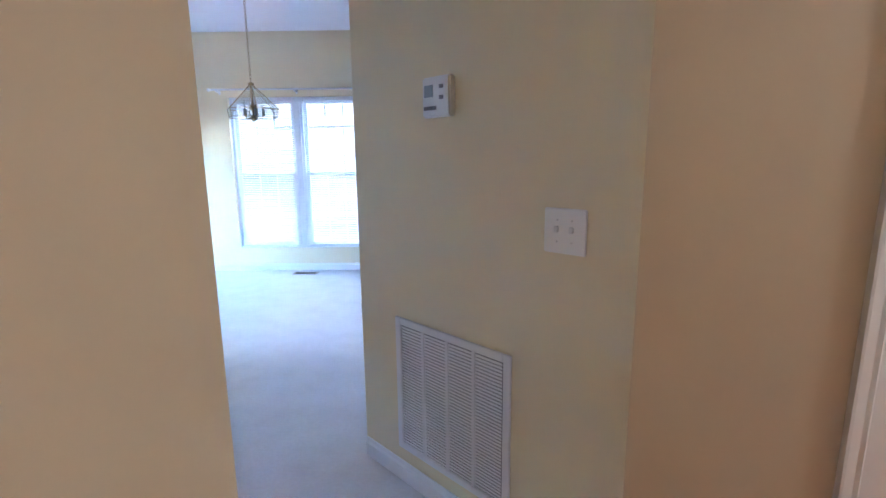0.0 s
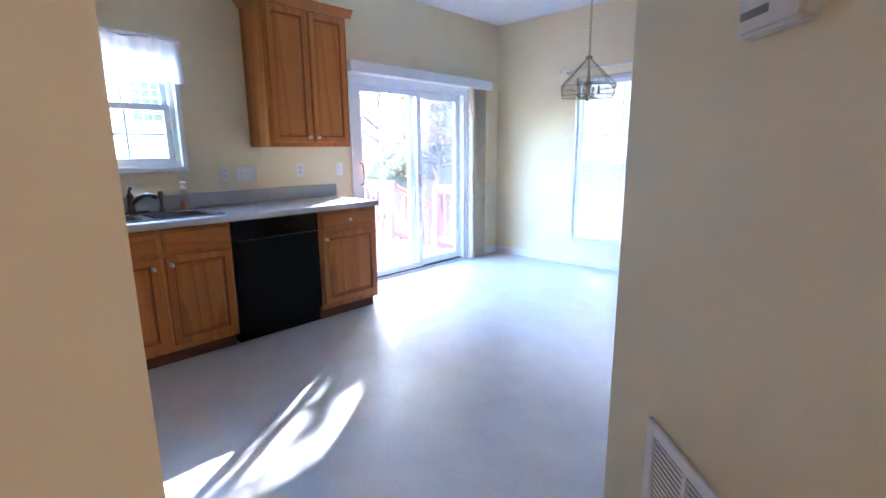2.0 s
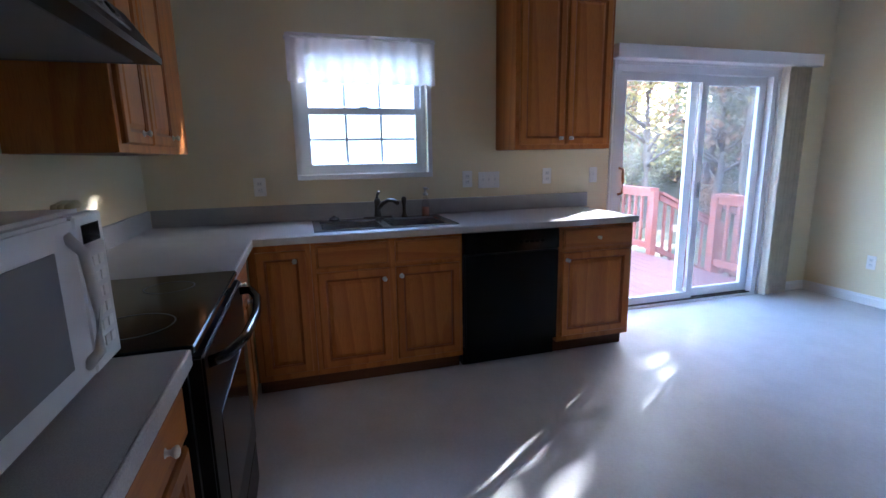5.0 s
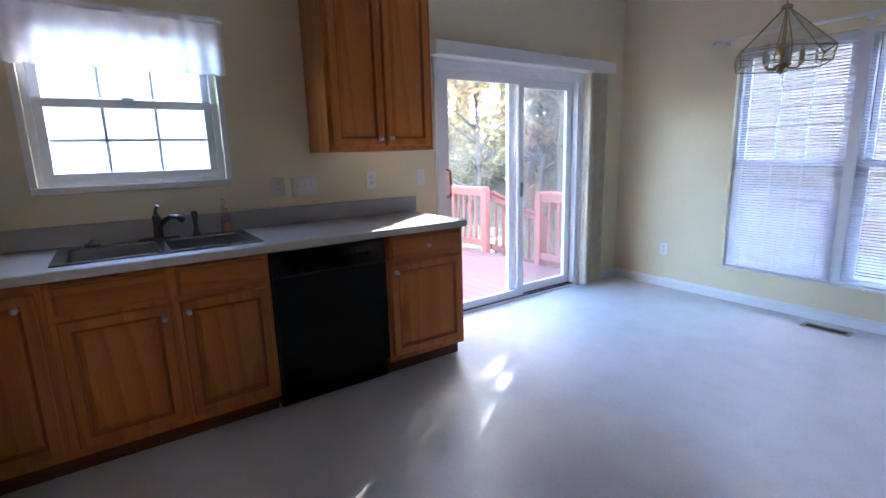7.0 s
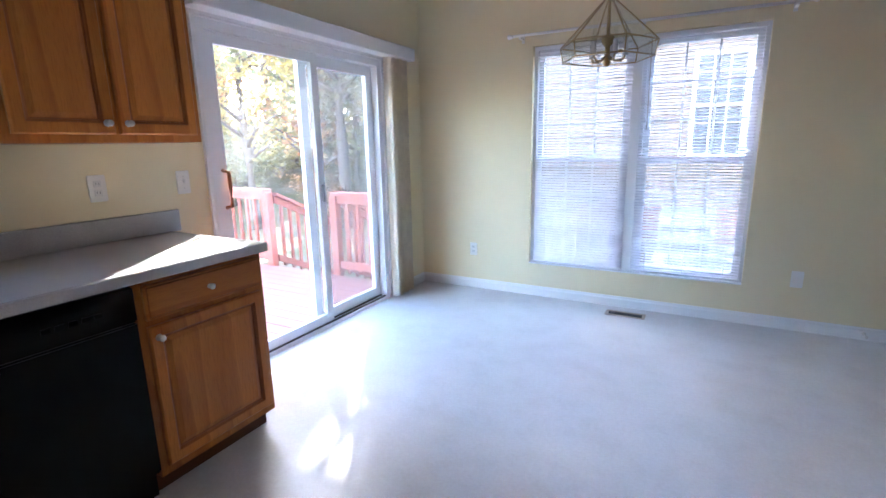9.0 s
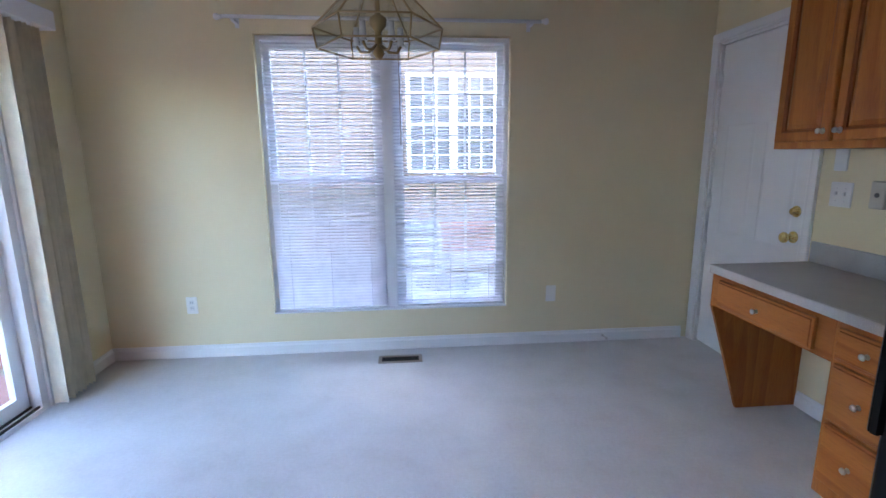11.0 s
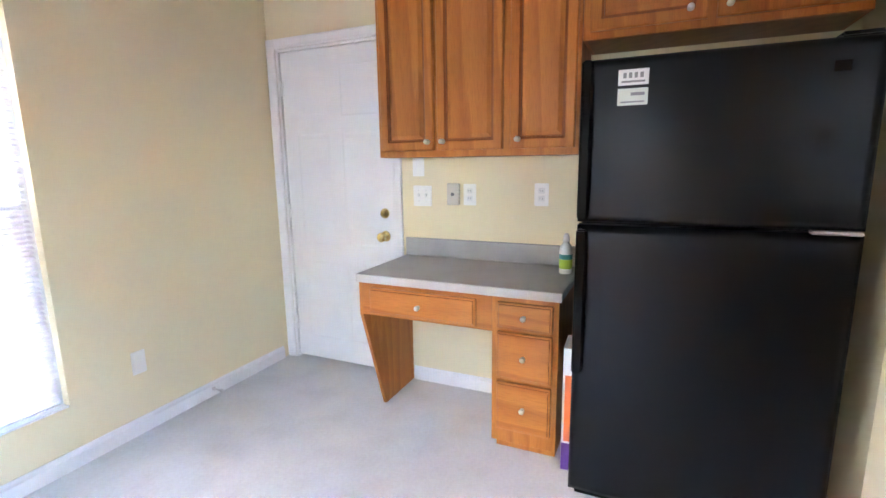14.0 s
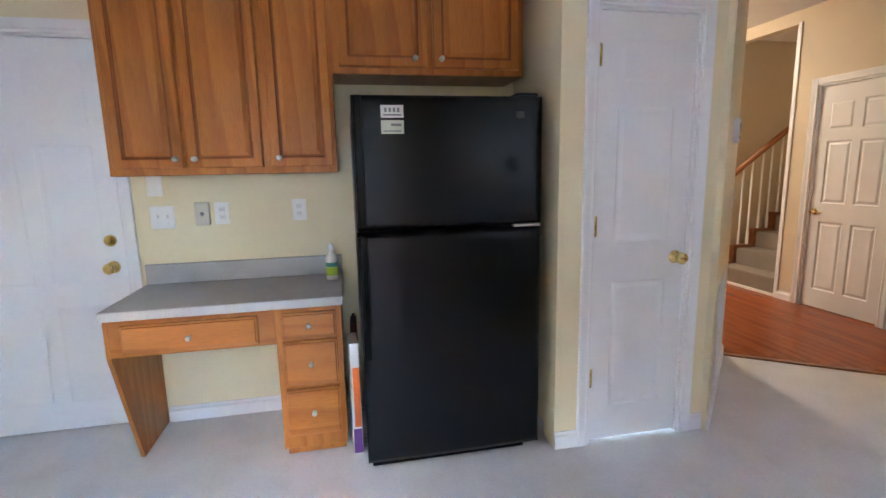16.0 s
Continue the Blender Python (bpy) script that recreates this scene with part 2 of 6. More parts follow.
def prism(bm, pts, a, b, axis="z"):
    """A closed prism over a polygon; axis says along which way it is drawn out."""
    def at(p, h):
        return {"z": (p[0], p[1], h), "x": (h, p[0], p[1]), "y": (p[0], h, p[1])}[axis]
    lo = [bm.verts.new(at(p, a)) for p in pts]
    hi = [bm.verts.new(at(p, b)) for p in pts]
    bm.faces.new(lo), bm.faces.new(hi)
    for i in range(len(pts)):
        j = (i + 1) % len(pts)
        bm.faces.new((lo[i], lo[j], hi[j], hi[i]))
    bmesh.ops.recalc_face_normals(bm, faces=bm.faces[:])
    return bm


def lathe(bm, profile, seg=16, m=Matrix()):
    """A turned body about z from (radius, height) pairs."""
    rings = []
    for r, z in profile:
        if r < 1e-5:
            rings.append([bm.verts.new(m @ Vector((0, 0, z)))])
        else:
            rings.append([bm.verts.new(m @ Vector((r * math.cos(2 * math.pi * k / seg), r * math.sin(2 * math.pi * k / seg), z))) for k in range(seg)])
    made = []
    for p, q in zip(rings, rings[1:]):
        for k in range(seg):
            l = (k + 1) % seg
            if len(p) == 1 and len(q) == 1:
                continue
            if len(p) == 1:
                f = bm.faces.new((p[0], q[l], q[k]))
            elif len(q) == 1:
                f = bm.faces.new((p[k], p[l], q[0]))
            else:
                f = bm.faces.new((p[k], p[l], q[l], q[k]))
            f.smooth = True
            made.append(f)
    bmesh.ops.recalc_face_normals(bm, faces=made)
    return bm


def tube(bm, pts, r, seg=8, cap=True):
    """A round bar along a line of points."""
    pts = [Vector(p) for p in pts]
    rings = []
    for i, p in enumerate(pts):
        d = (pts[min(i + 1, len(pts) - 1)] - pts[max(i - 1, 0)]).normalized()
        q = d.to_track_quat("Z", "Y")
        rr = r[i] if isinstance(r, (list, tuple)) else r
        rings.append([bm.verts.new(p + q @ Vector((rr * math.cos(2 * math.pi * k / seg), rr * math.sin(2 * math.pi * k / seg), 0))) for k in range(seg)])
    made = []
    for a, b in zip(rings, rings[1:]):
        for k in range(seg):
            l = (k + 1) % seg
            f = bm.faces.new((a[k], a[l], b[l], b[k]))
            f.smooth = True
            made.append(f)
    if cap:
        made += [bm.faces.new(rings[0][::-1]), bm.faces.new(rings[-1])]
    bmesh.ops.recalc_face_normals(bm, faces=made)
    return bm


def mesh_of(name, bm, mat):
    me = bpy.data.meshes.new(name)
    bm.to_mesh(me)
    bm.free()
    for x in (mat if isinstance(mat, (list, tuple)) else [mat]):
        me.materials.append(x)
    return me


def part(name, bm, mat, parent, label="", m=None):
    ob = new(name, mesh_of(name, bm, mat) if isinstance(bm, bmesh.types.BMesh) else bm)
    ob.parent = parent
    if m is not None:
        ob.matrix_basis = m
    return tagged(ob, label)


def thing(name, label, category, m=Matrix(), group="", kind=""):
    ob = new(name)
    ob.empty_display_size = 0.1
    ob.matrix_basis = m
    return tagged(ob, label, category, group, kind)


def solo(name, bm, mat, label, category, group="", kind="", m=None):
    ob = new(name, mesh_of(name, bm, mat))
    if m is not None:
        ob.matrix_basis = m
    return tagged(ob, label, category, group, kind)


def structure(name, bm, mat, label, category):
    return solo(name, bm, mat, label, category, kind="structure")


# ---------------------------------------------------------------- plan
XW, XE, YN, YS, ZC = -4.04, 0.0, 7.10, 1.60, 2.787
T = 0.14                      # wall thickness
ZH = 2.74                     # hall ceiling
XH = -0.862                    # hall's west wall face
YH = 0.86                     # hall's south wall face
XP = -0.74                    # pantry wall face
DIAG = 2.56                   # the angled wall: x + y
SLY0, SLY1, SLZ = 4.88, 6.50, 1.985     # sliding door opening
SWY0, SWY1, SWZ0, SWZ1 = 2.52, 3.375, 1.205, 2.06   # sink window opening
NWX0, NWX1, NWZ0, NWZ1 = -2.967, -1.369, 0.285, 2.072  # big window opening
DY0, DY1, DZ = 6.215, 7.035, 2.032       # back door opening
PY0, PY1, PZ = 3.475, 3.985, 2.032       # pantry door opening
HDX0, HDX1 = 0.24, 0.95       # hall door opening
STX0, STX1 = 1.20, 2.25       # stair opening


def wall_x(bm, x0, x1, y0, y1, holes, top=ZC):
    """A wall along y with rectangular holes (ya, yb, za, zb)."""
    y = y0
    for ya, yb, za, zb in holes:
        box(bm, x0, y, 0, x1, ya, top)
        if za > 0:
            box(bm, x0, ya, 0, x1, yb, za)
        box(bm, x0, ya, zb, x1, yb, top)
        y = yb
    box(bm, x0, y, 0, x1, y1, top)
    return bm


def wall_y(bm, y0, y1, x0, x1, holes, top=ZC):
    x = x0
    for xa, xb, za, zb in holes:
        box(bm, x, y0, 0, xa, y1, top)
        if za > 0:
            box(bm, xa, y0, 0, xb, y1, za)
        box(bm, xa, y0, zb, xb, y1, top)
        x = xb
    box(bm, x, y0, 0, x1, y1, top)
    return bm


structure("wall_west", wall_x(bmesh.new(), XW - T, XW, YS - T, YN + T, [(SWY0, SWY1, SWZ0, SWZ1), (SLY0, SLY1, 0, SLZ)]), M_WALL,
          "cream painted kitchen wall with a window and a sliding door", "wall")
structure("wall_north", wall_y(bmesh.new(), YN, YN + T, XW, XE, [(NWX0, NWX1, NWZ0, NWZ1)]), M_WALL,
          "cream painted dining wall with a wide double window", "wall")
structure("wall_east", wall_x(bmesh.new(), XE, XE + T, 4.10, YN + T, [(DY0, DY1, 0, DZ)]), M_WALL,
          "cream painted wall behind the desk with a white door", "wall")
structure("wall_south", boxm(XW, YS - T, 0, XH - 0.12, YS, ZC), M_WALL, "cream painted wall behind the cooker", "wall")
structure("wall_alcove", boxm(XP + 0.12, 4.03, 0, XE + T, 4.10, ZC), M_WALL, "cream painted side wall of the fridge alcove", "wall")
structure("wall_pantry", wall_x(bmesh.new(), XP, XP + 0.12, 3.345, 4.155, [(PY0, PY1, 0, PZ)]), M_WALL,
          "cream painted pantry wall with a narrow white door", "wall")
bm = bmesh.new()
pxa, pya = XP, DIAG - XP + 0.02
prism(bm, [(XP - 0.036, DIAG - XP + 0.036), (0.07, DIAG - 0.07), (0.07, DIAG - 0.07 + 0.17), (XP + 0.12, 3.35), (XP, 3.345)], 0, ZC)
structure("wall_angled", bm, M_WALL, "cream painted angled wall between hall and kitchen", "wall")
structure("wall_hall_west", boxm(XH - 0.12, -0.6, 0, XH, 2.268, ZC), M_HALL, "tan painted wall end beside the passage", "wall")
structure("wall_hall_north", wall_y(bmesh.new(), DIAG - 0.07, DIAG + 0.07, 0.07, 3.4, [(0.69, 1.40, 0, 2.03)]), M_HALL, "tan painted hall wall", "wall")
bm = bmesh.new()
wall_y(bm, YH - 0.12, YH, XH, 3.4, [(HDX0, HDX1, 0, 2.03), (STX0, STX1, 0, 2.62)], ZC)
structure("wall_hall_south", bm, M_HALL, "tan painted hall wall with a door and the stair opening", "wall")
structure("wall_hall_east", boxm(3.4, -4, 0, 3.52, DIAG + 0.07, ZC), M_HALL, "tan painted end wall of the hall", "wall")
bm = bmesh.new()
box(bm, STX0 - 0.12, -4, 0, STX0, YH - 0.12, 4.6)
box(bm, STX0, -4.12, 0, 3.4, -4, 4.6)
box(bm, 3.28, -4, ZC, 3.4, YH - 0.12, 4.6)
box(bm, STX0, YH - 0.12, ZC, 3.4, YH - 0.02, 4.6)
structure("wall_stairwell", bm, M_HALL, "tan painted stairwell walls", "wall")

# unseen slabs added behind two doors to stop sky light leaking under them
bm = bmesh.new()
box(bm, XE + T + 0.002, 5.9, -0.05, XE + T + 0.06, 7.24, 2.4)
structure("wall_garage", bm, M_HALL, "unseen slab blocking light behind the back door", "wall")
structure("wall_closet", boxm(HDX0 - 0.1, YH - 0.2, -0.05, HDX1 + 0.1, YH - 0.122, 2.4), M_HALL, "unseen slab blocking light behind the hall door", "wall")

# floors and ceilings
A, B = (0.07, 2.50), (XH, 1.235)
bm = bmesh.new()
prism(bm, [(XW - T, YS - T), (XH - 0.12, YS - T), (XH - 0.12, 1.06), A, (0.3, 2.9), (0.3, YN + T), (XW - T, YN + T)], -0.05, 0)
structure("floor", bm, M_FLOOR, "pale grey mottled sheet vinyl kitchen floor", "floor")
structure("ceiling", boxm(XW - T, YS - T, ZC, 0.3, YN + T, ZC + 0.1), M_CEIL, "white textured kitchen ceiling", "ceiling")
bm = bmesh.new()
prism(bm, [(XH, -0.6), (3.4, -0.6), (3.4, 2.55), (0.07, 2.50), (XH, 2.268)], ZH, ZH + 0.08)
structure("ceiling_hall", bm, M_CEIL, "white hall ceiling", "ceiling")
structure("ceiling_stairwell", boxm(STX0 - 0.12, -4.12, 4.6, 3.52, YH, 4.7), M_CEIL, "white ceiling high over the stairs", "ceiling")
bm = bmesh.new()
prism(bm, [(XH, 2.268), (XH - 0.12, 2.268), (XP - 0.11, 3.30), (XP - 0.036, 3.336)], ZH, ZC)
structure("wall_header", bm, M_WALL, "cream painted header over the passage", "wall")

# ---------------------------------------------------------------- trim
def rail_of(bm, x0, y0, x1, y1, out, h=0.085, t=0.014):
    """A base moulding along a wall; out: unit way into the room."""
    prof = [(0, 0), (t, 0), (t, h * 0.72), (t * 0.55, h * 0.84), (t * 0.35, h), (0, h)]
    d = Vector((x1 - x0, y1 - y0, 0))
    loops = []
    for p in (Vector((x0, y0, 0)), Vector((x1, y1, 0))):
        loops.append([bm.verts.new(p + Vector((out[0] * a, out[1] * a, b + 0.001))) for a, b in prof])
    fs = [bm.faces.new(loops[0]), bm.faces.new(loops[1])]
    n = len(prof)
    for i in range(n):
        j = (i + 1) % n
        fs.append(bm.faces.new((loops[0][i], loops[0][j], loops[1][j], loops[1][i])))
    bmesh.ops.recalc_face_normals(bm, faces=fs)
    return bm


S2 = math.sqrt(0.5)
for x0, y0, x1, y1, o in [
    (XW, YN, XE - 0.06, YN, (0, -1)), (XW, 6.60, XW, YN - 0.014, (1, 0)), (XE, 5.43, XE, 6.10, (-1, 0)),
    (XE, 4.16, XE, 5.1, (-1, 0)), (XP, 4.03, XP, 4.155, (-1, 0)), (XP, 3.345, XP, 3.42, (-1, 0)),
    (XP - 0.030, DIAG - XP + 0.030, 0.06, DIAG - 0.06, (-S2, -S2)), (0.08, DIAG - 0.07, 0.60, DIAG - 0.07, (0, -1)),
    (XH, 0.88, XH, 2.268, (1, 0)), (XH - 0.12, 2.268, XH, 2.268, (0, 1)), (XH, YH, HDX0 - 0.07, YH, (0, 1)), (HDX1 + 0.07, YH, STX0, YH, (0, 1)), (STX1, YH, 3.4, YH, (0, 1)),
]:
    structure("baseboard", rail_of(bmesh.new(), x0, y0, x1, y1, o), M_WHITE, "white painted baseboard moulding", "baseboard")


def casing_piece(w, length, t=0.018):
    """A moulded casing strip: width along x, length along z, face towards -y."""
    bm = bmesh.new()
    prism(bm, [(0, 0), (0, -t * 0.55), (w * 0.12, -t * 0.8), (w * 0.35, -t * 0.7), (w * 0.6, -t * 0.85), (w * 0.85, -t), (w, -t), (w, 0)], 0, length)
    return bm


def door_casing(name, m, w, h, cw=0.06, label="white painted door casing"):
    """Casing round an opening w by h in a local frame: x across, face towards -y."""
    root = thing(name, label, "door casing", m, kind="structure")
    part("casing_strip", casing_piece(cw, h + cw), M_WHITE, root, m=pose(w, 0, 0))
    part("casing_strip", casing_piece(cw, h + cw), M_WHITE, root, m=pose(0, 0, 0) @ Matrix.Diagonal((-1, 1, 1, 1)))
    part("casing_strip", casing_piece(cw, w), M_WHITE, root, m=pose(0, 0, h, 0, 90, 0) @ Matrix.Diagonal((-1, 1, 1, 1)))
    bm = bmesh.new()
    box(bm, -0.002, 0.001, 0, 0.016, 0.118, h)
    box(bm, w - 0.016, 0.001, 0, w + 0.002, 0.118, h)
    box(bm, 0.016, 0.001, h - 0.016, w - 0.016, 0.118, h)
    part("jamb", bm, M_WHITE, root)
    return root


def knob_bm(m=Matrix()):
    return lathe(bmesh.new(), [(0.0, 0), (0.013, 0.0), (0.012, 0.003), (0.006, 0.006), (0.0055, 0.013), (0.009, 0.017), (0.0125, 0.022), (0.0115, 0.026), (0.006, 0.029), (0, 0.0293)], 14, m)


FACE = pose(0, 0, 0, 90)     # turns a body about z so that it points to -y


def panel_leaf(w, h, panels, t=0.035, deep=1.0):
    """A moulded door leaf with sunk and raised panels (x0, z0, x1, z1) on its -y face."""
    xs = sorted({0, w, *[p[0] for p in panels], *[p[2] for p in panels]})
    zs = sorted({0, h, *[p[1] for p in panels], *[p[3] for p in panels]})
    bm = bmesh.new()
    grid = {(i, k): bm.verts.new((x, 0, z)) for i, x in enumerate(xs) for k, z in enumerate(zs)}
    sunk = []
    for i in range(len(xs) - 1):
        for k in range(len(zs) - 1):
            f = bm.faces.new((grid[i, k], grid[i + 1, k], grid[i + 1, k + 1], grid[i, k + 1]))
            cx, cz = (xs[i] + xs[i + 1]) / 2, (zs[k] + zs[k + 1]) / 2
            for n, p in enumerate(panels):
                if p[0] < cx < p[2] and p[1] < cz < p[3]:
                    sunk.append((n, f))
    for n in range(len(panels)):
        fs = [f for q, f in sunk if q == n]
        bmesh.ops.inset_region(bm, faces=fs, thickness=0.012, depth=-0.008 * deep)
        bmesh.ops.inset_region(bm, faces=fs, thickness=0.014, depth=0.0)
        bmesh.ops.inset_region(bm, faces=fs, thickness=0.022, depth=0.006 * deep)
    edge = [e for e in bm.edges if e.is_boundary]
    r = bmesh.ops.extrude_edge_only(bm, edges=edge)
    vs = [v for v in r["geom"] if isinstance(v, bmesh.types.BMVert)]
    for v in vs:
        v.co.y = t
    bmesh.ops.contextual_create(bm, geom=[e for e in bm.edges if e.is_boundary])
    bmesh.ops.recalc_face_normals(bm, faces=bm.faces[:])
    return bm


def turn_knob(root, x, z, mat=M_BRASS, m=Matrix()):
    k = part("door_knob", lathe(bmesh.new(), [(0, 0), (0.033, 0), (0.032, 0.004), (0.026, 0.009), (0.012, 0.012), (0.011, 0.03), (0.02, 0.038), (0.028, 0.048), (0.029, 0.058), (0.024, 0.066), (0.012, 0.071), (0, 0.072)], 20),
             mat, root, "polished brass door knob", pose(x, 0, z) @ FACE)
    return k


def hinge(root, x, z, mat=M_BRASS, label="brass butt hinge"):
    bm = bmesh.new()
    box(bm, x - 0.006, -0.003, z - 0.045, x + 0.010, 0.002, z + 0.045)
    tube(bm, [(x - 0.002, -0.007, z - 0.048), (x - 0.002, -0.007, z + 0.048)], 0.006, 8)
    part("hinge", bm, mat, root, label)


# back door beside the desk: face towards -x, local x runs along -y
EASTM = pose(XE, DY1, 0, 0, 0, -90)
DW = DY1 - DY0
door_casing("trim_door_1", EASTM, DW, DZ, 0.06)
d1 = thing("door_1", "white painted solid panel door, closed, beside the desk", "door", pose(XE + 0.02, DY1, 0, 0, 0, -90), kind="structure")
a, b = 0.10, DW - 0.10
mid = DW / 2
part("leaf", panel_leaf(DW - 0.036, DZ - 0.03, [(a, 1.60, mid - 0.05, 1.90), (mid + 0.03, 1.60, b - 0.02, 1.90), (a, 0.80, mid - 0.05, 1.50), (mid + 0.03, 0.80, b - 0.02, 1.50), (a, 0.15, mid - 0.05, 0.68), (mid + 0.03, 0.15, b - 0.02, 0.68)], 0.035, 0.22), M_WHITE, d1, m=pose(0.018, 0, 0.012))
turn_knob(d1, DW - 0.075, 0.885)
part("deadbolt", lathe(bmesh.new(), [(0, 0), (0.031, 0), (0.030, 0.006), (0.024, 0.014), (0.018, 0.016), (0.016, 0.03), (0, 0.031)], 20), M_BRASS, d1, "polished brass deadbolt", pose(DW - 0.075, 0, 1.025) @ FACE)
for z in (0.25, 1.02, 1.80):
    hinge(d1, 0.02, z, M_WHITE, "white painted hinge")

# pantry door
PW = PY1 - PY0
door_casing("trim_door_2", pose(XP, PY1, 0, 0, 0, -90), PW, PZ, 0.055)
d2 = thing("door_2", "narrow white moulded panel door, closed, brass knob", "door", pose(XP + 0.012, PY1, 0, 0, 0, -90), kind="structure")
a, b = 0.10, PW - 0.14
part("leaf", panel_leaf(PW - 0.036, PZ - 0.03, [(0.095, 1.70, PW - 0.13, 1.90), (0.095, 0.99, PW - 0.13, 1.60), (0.095, 0.17, PW - 0.13, 0.80)], 0.035, 0.4), M_WHITE, d2, m=pose(0.018, 0, 0.012))
turn_knob(d2, PW - 0.065, 0.915)
for z in (0.34, 1.08, 1.83):
    hinge(d2, 0.016, z)

# hall door: face towards +y
HW = HDX1 - HDX0
door_casing("trim_door_3", pose(HDX1, YH, 0, 0, 0, 180), HW, 2.03, 0.06)
d3 = thing("door_3", "white six-panel hall door, closed, brass lever", "door", pose(HDX1, YH - 0.02, 0, 0, 0, 180), kind="structure")
mid = HW / 2
part("leaf", panel_leaf(HW - 0.036, 2.0, [(0.09, 1.62, mid - 0.05, 1.86), (mid + 0.02, 1.62, HW - 0.13, 1.86), (0.09, 0.97, mid - 0.05, 1.52), (mid + 0.02, 0.97, HW - 0.13, 1.52), (0.09, 0.17, mid - 0.05, 0.80), (mid + 0.02, 0.17, HW - 0.13, 0.80)]), M_WHITE, d3, m=pose(0.018, 0, 0.012))
bm = lathe(bmesh.new(), [(0, 0), (0.03, 0), (0.028, 0.008), (0.012, 0.012), (0.011, 0.05), (0, 0.05)], 16, pose(0.06, 0, 0.90) @ FACE)
tube(bm, [(0.06, -0.045, 0.90), (0.11, -0.05, 0.903), (0.165, -0.047, 0.895)], [0.011, 0.009, 0.007], 8)
part("lever_handle", bm, M_BRASS, d3, "brass lever handle")

d5 = thing("door_5", "white panel closet door in the hall, closed", "door", pose(0.69, DIAG - 0.05, 0), kind="structure")
part("leaf", panel_leaf(0.674, 2.0, [(0.10, 1.62, 0.30, 1.86), (0.38, 1.62, 0.57, 1.86), (0.10, 0.97, 0.30, 1.52), (0.38, 0.97, 0.57, 1.52), (0.10, 0.17, 0.30, 0.80), (0.38, 0.17, 0.57, 0.80)]), M_WHITE, d5, m=pose(0.018, 0, 0.012))
turn_knob(d5, 0.63, 0.92)
door_casing("trim_door_5", pose(0.69, DIAG - 0.07, 0), 0.71, 2.03, 0.06)


# ---------------------------------------------------------------- windows
def sash(bm, x0, z0, x1, z1, y0, y1, fr=0.04, cols=3, rows=3, bar=0.014):
    box(bm, x0, y0, z0, x0 + fr, y1, z1)
    box(bm, x1 - fr, y0, z0, x1, y1, z1)
    box(bm, x0 + fr, y0, z0, x1 - fr, y1, z0 + fr)
    box(bm, x0 + fr, y0, z1 - fr, x1 - fr, y1, z1)
    return bm


def muntins(x0, z0, x1, z1, y, cols, rows, bar=0.016):
    bm = bmesh.new()
    for c in range(1, cols):
        x = x0 + (x1 - x0) * c / cols
        box(bm, x - bar / 2, y - 0.004, z0, x + bar / 2, y + 0.004, z1)
    for r in range(1, rows):
        z = z0 + (z1 - z0) * r / rows
        for c in range(cols):
            xa = x0 + (x1 - x0) * c / cols + (bar / 2 if c else 0)
            xb = x0 + (x1 - x0) * (c + 1) / cols - (bar / 2 if c < cols - 1 else 0)
            box(bm, xa, y - 0.004, z - bar / 2, xb, y + 0.004, z + bar / 2)
    return bm


def hung_window(root, x0, x1, z0, z1, cols, rows, depth=0.09, meet=0.5):
    """A double-hung unit in a local frame: x across, room side towards -y, wall face at y = 0."""
    fw = 0.03
    fr = bmesh.new()
    box(fr, x0, 0.045, z0, x0 + fw, 0.13, z1)
    box(fr, x1 - fw, 0.045, z0, x1, 0.13, z1)
    box(fr, x0 + fw, 0.045, z0, x1 - fw, 0.13, z0 + fw)
    box(fr, x0 + fw, 0.045, z1 - fw, x1 - fw, 0.13, z1)
    part("window_frame", fr, M_VINYLW, root)
    zm = z0 + (z1 - z0) * meet
    a0, a1 = x0 + fw, x1 - fw
    lo = part("lower_sash", sash(bmesh.new(), a0, z0 + fw, a1, zm + 0.02, 0.055, 0.085), M_VINYLW, root)
    up = part("upper_sash", sash(bmesh.new(), a0, zm - 0.02, a1, z1 - fw, 0.09, 0.12), M_VINYLW, root)
    for s, za, zb, y in ((lo, z0 + fw + 0.04, zm - 0.02, 0.070), (up, zm + 0.02, z1 - fw - 0.04, 0.105)):
        g = part("pane", boxm(a0 + 0.04, y - 0.002, za, a1 - 0.04, y + 0.002, zb), M_GLASS, s, "clear window glass")
        g.visible_shadow = False
        part("muntin_grid", muntins(a0 + 0.04, za, a1 - 0.04, zb, y + 0.008, cols, rows), M_VINYLW, s)
    bm = boxm((x0 + x1) / 2 - 0.03, 0.043, zm + 0.018, (x0 + x1) / 2 + 0.03, 0.065, zm + 0.034, bevel=0.005)
    part("sash_lock", bm, M_VINYLW, lo)


w1 = thing("window_1", "wide white vinyl double window with grid bars", "window", pose(NWX0, YN, 0), kind="structure")
NW = NWX1 - NWX0
MULL = 0.055
half = (NW - MULL) / 2
part("mullion", boxm(half, 0.03, NWZ0, half + MULL, 0.13, NWZ1), M_VINYLW, w1)
hung_window(w1, 0, half, NWZ0, NWZ1, 3, 3)
hung_window(w1, half + MULL, NW, NWZ0, NWZ1, 3, 3)
bm = bmesh.new()
box(bm, 0.001, 0.002, NWZ0 + 0.001, NW - 0.001, 0.044, NWZ0 + 0.010)
part("window_sill", bm, M_VINYLW, w1)

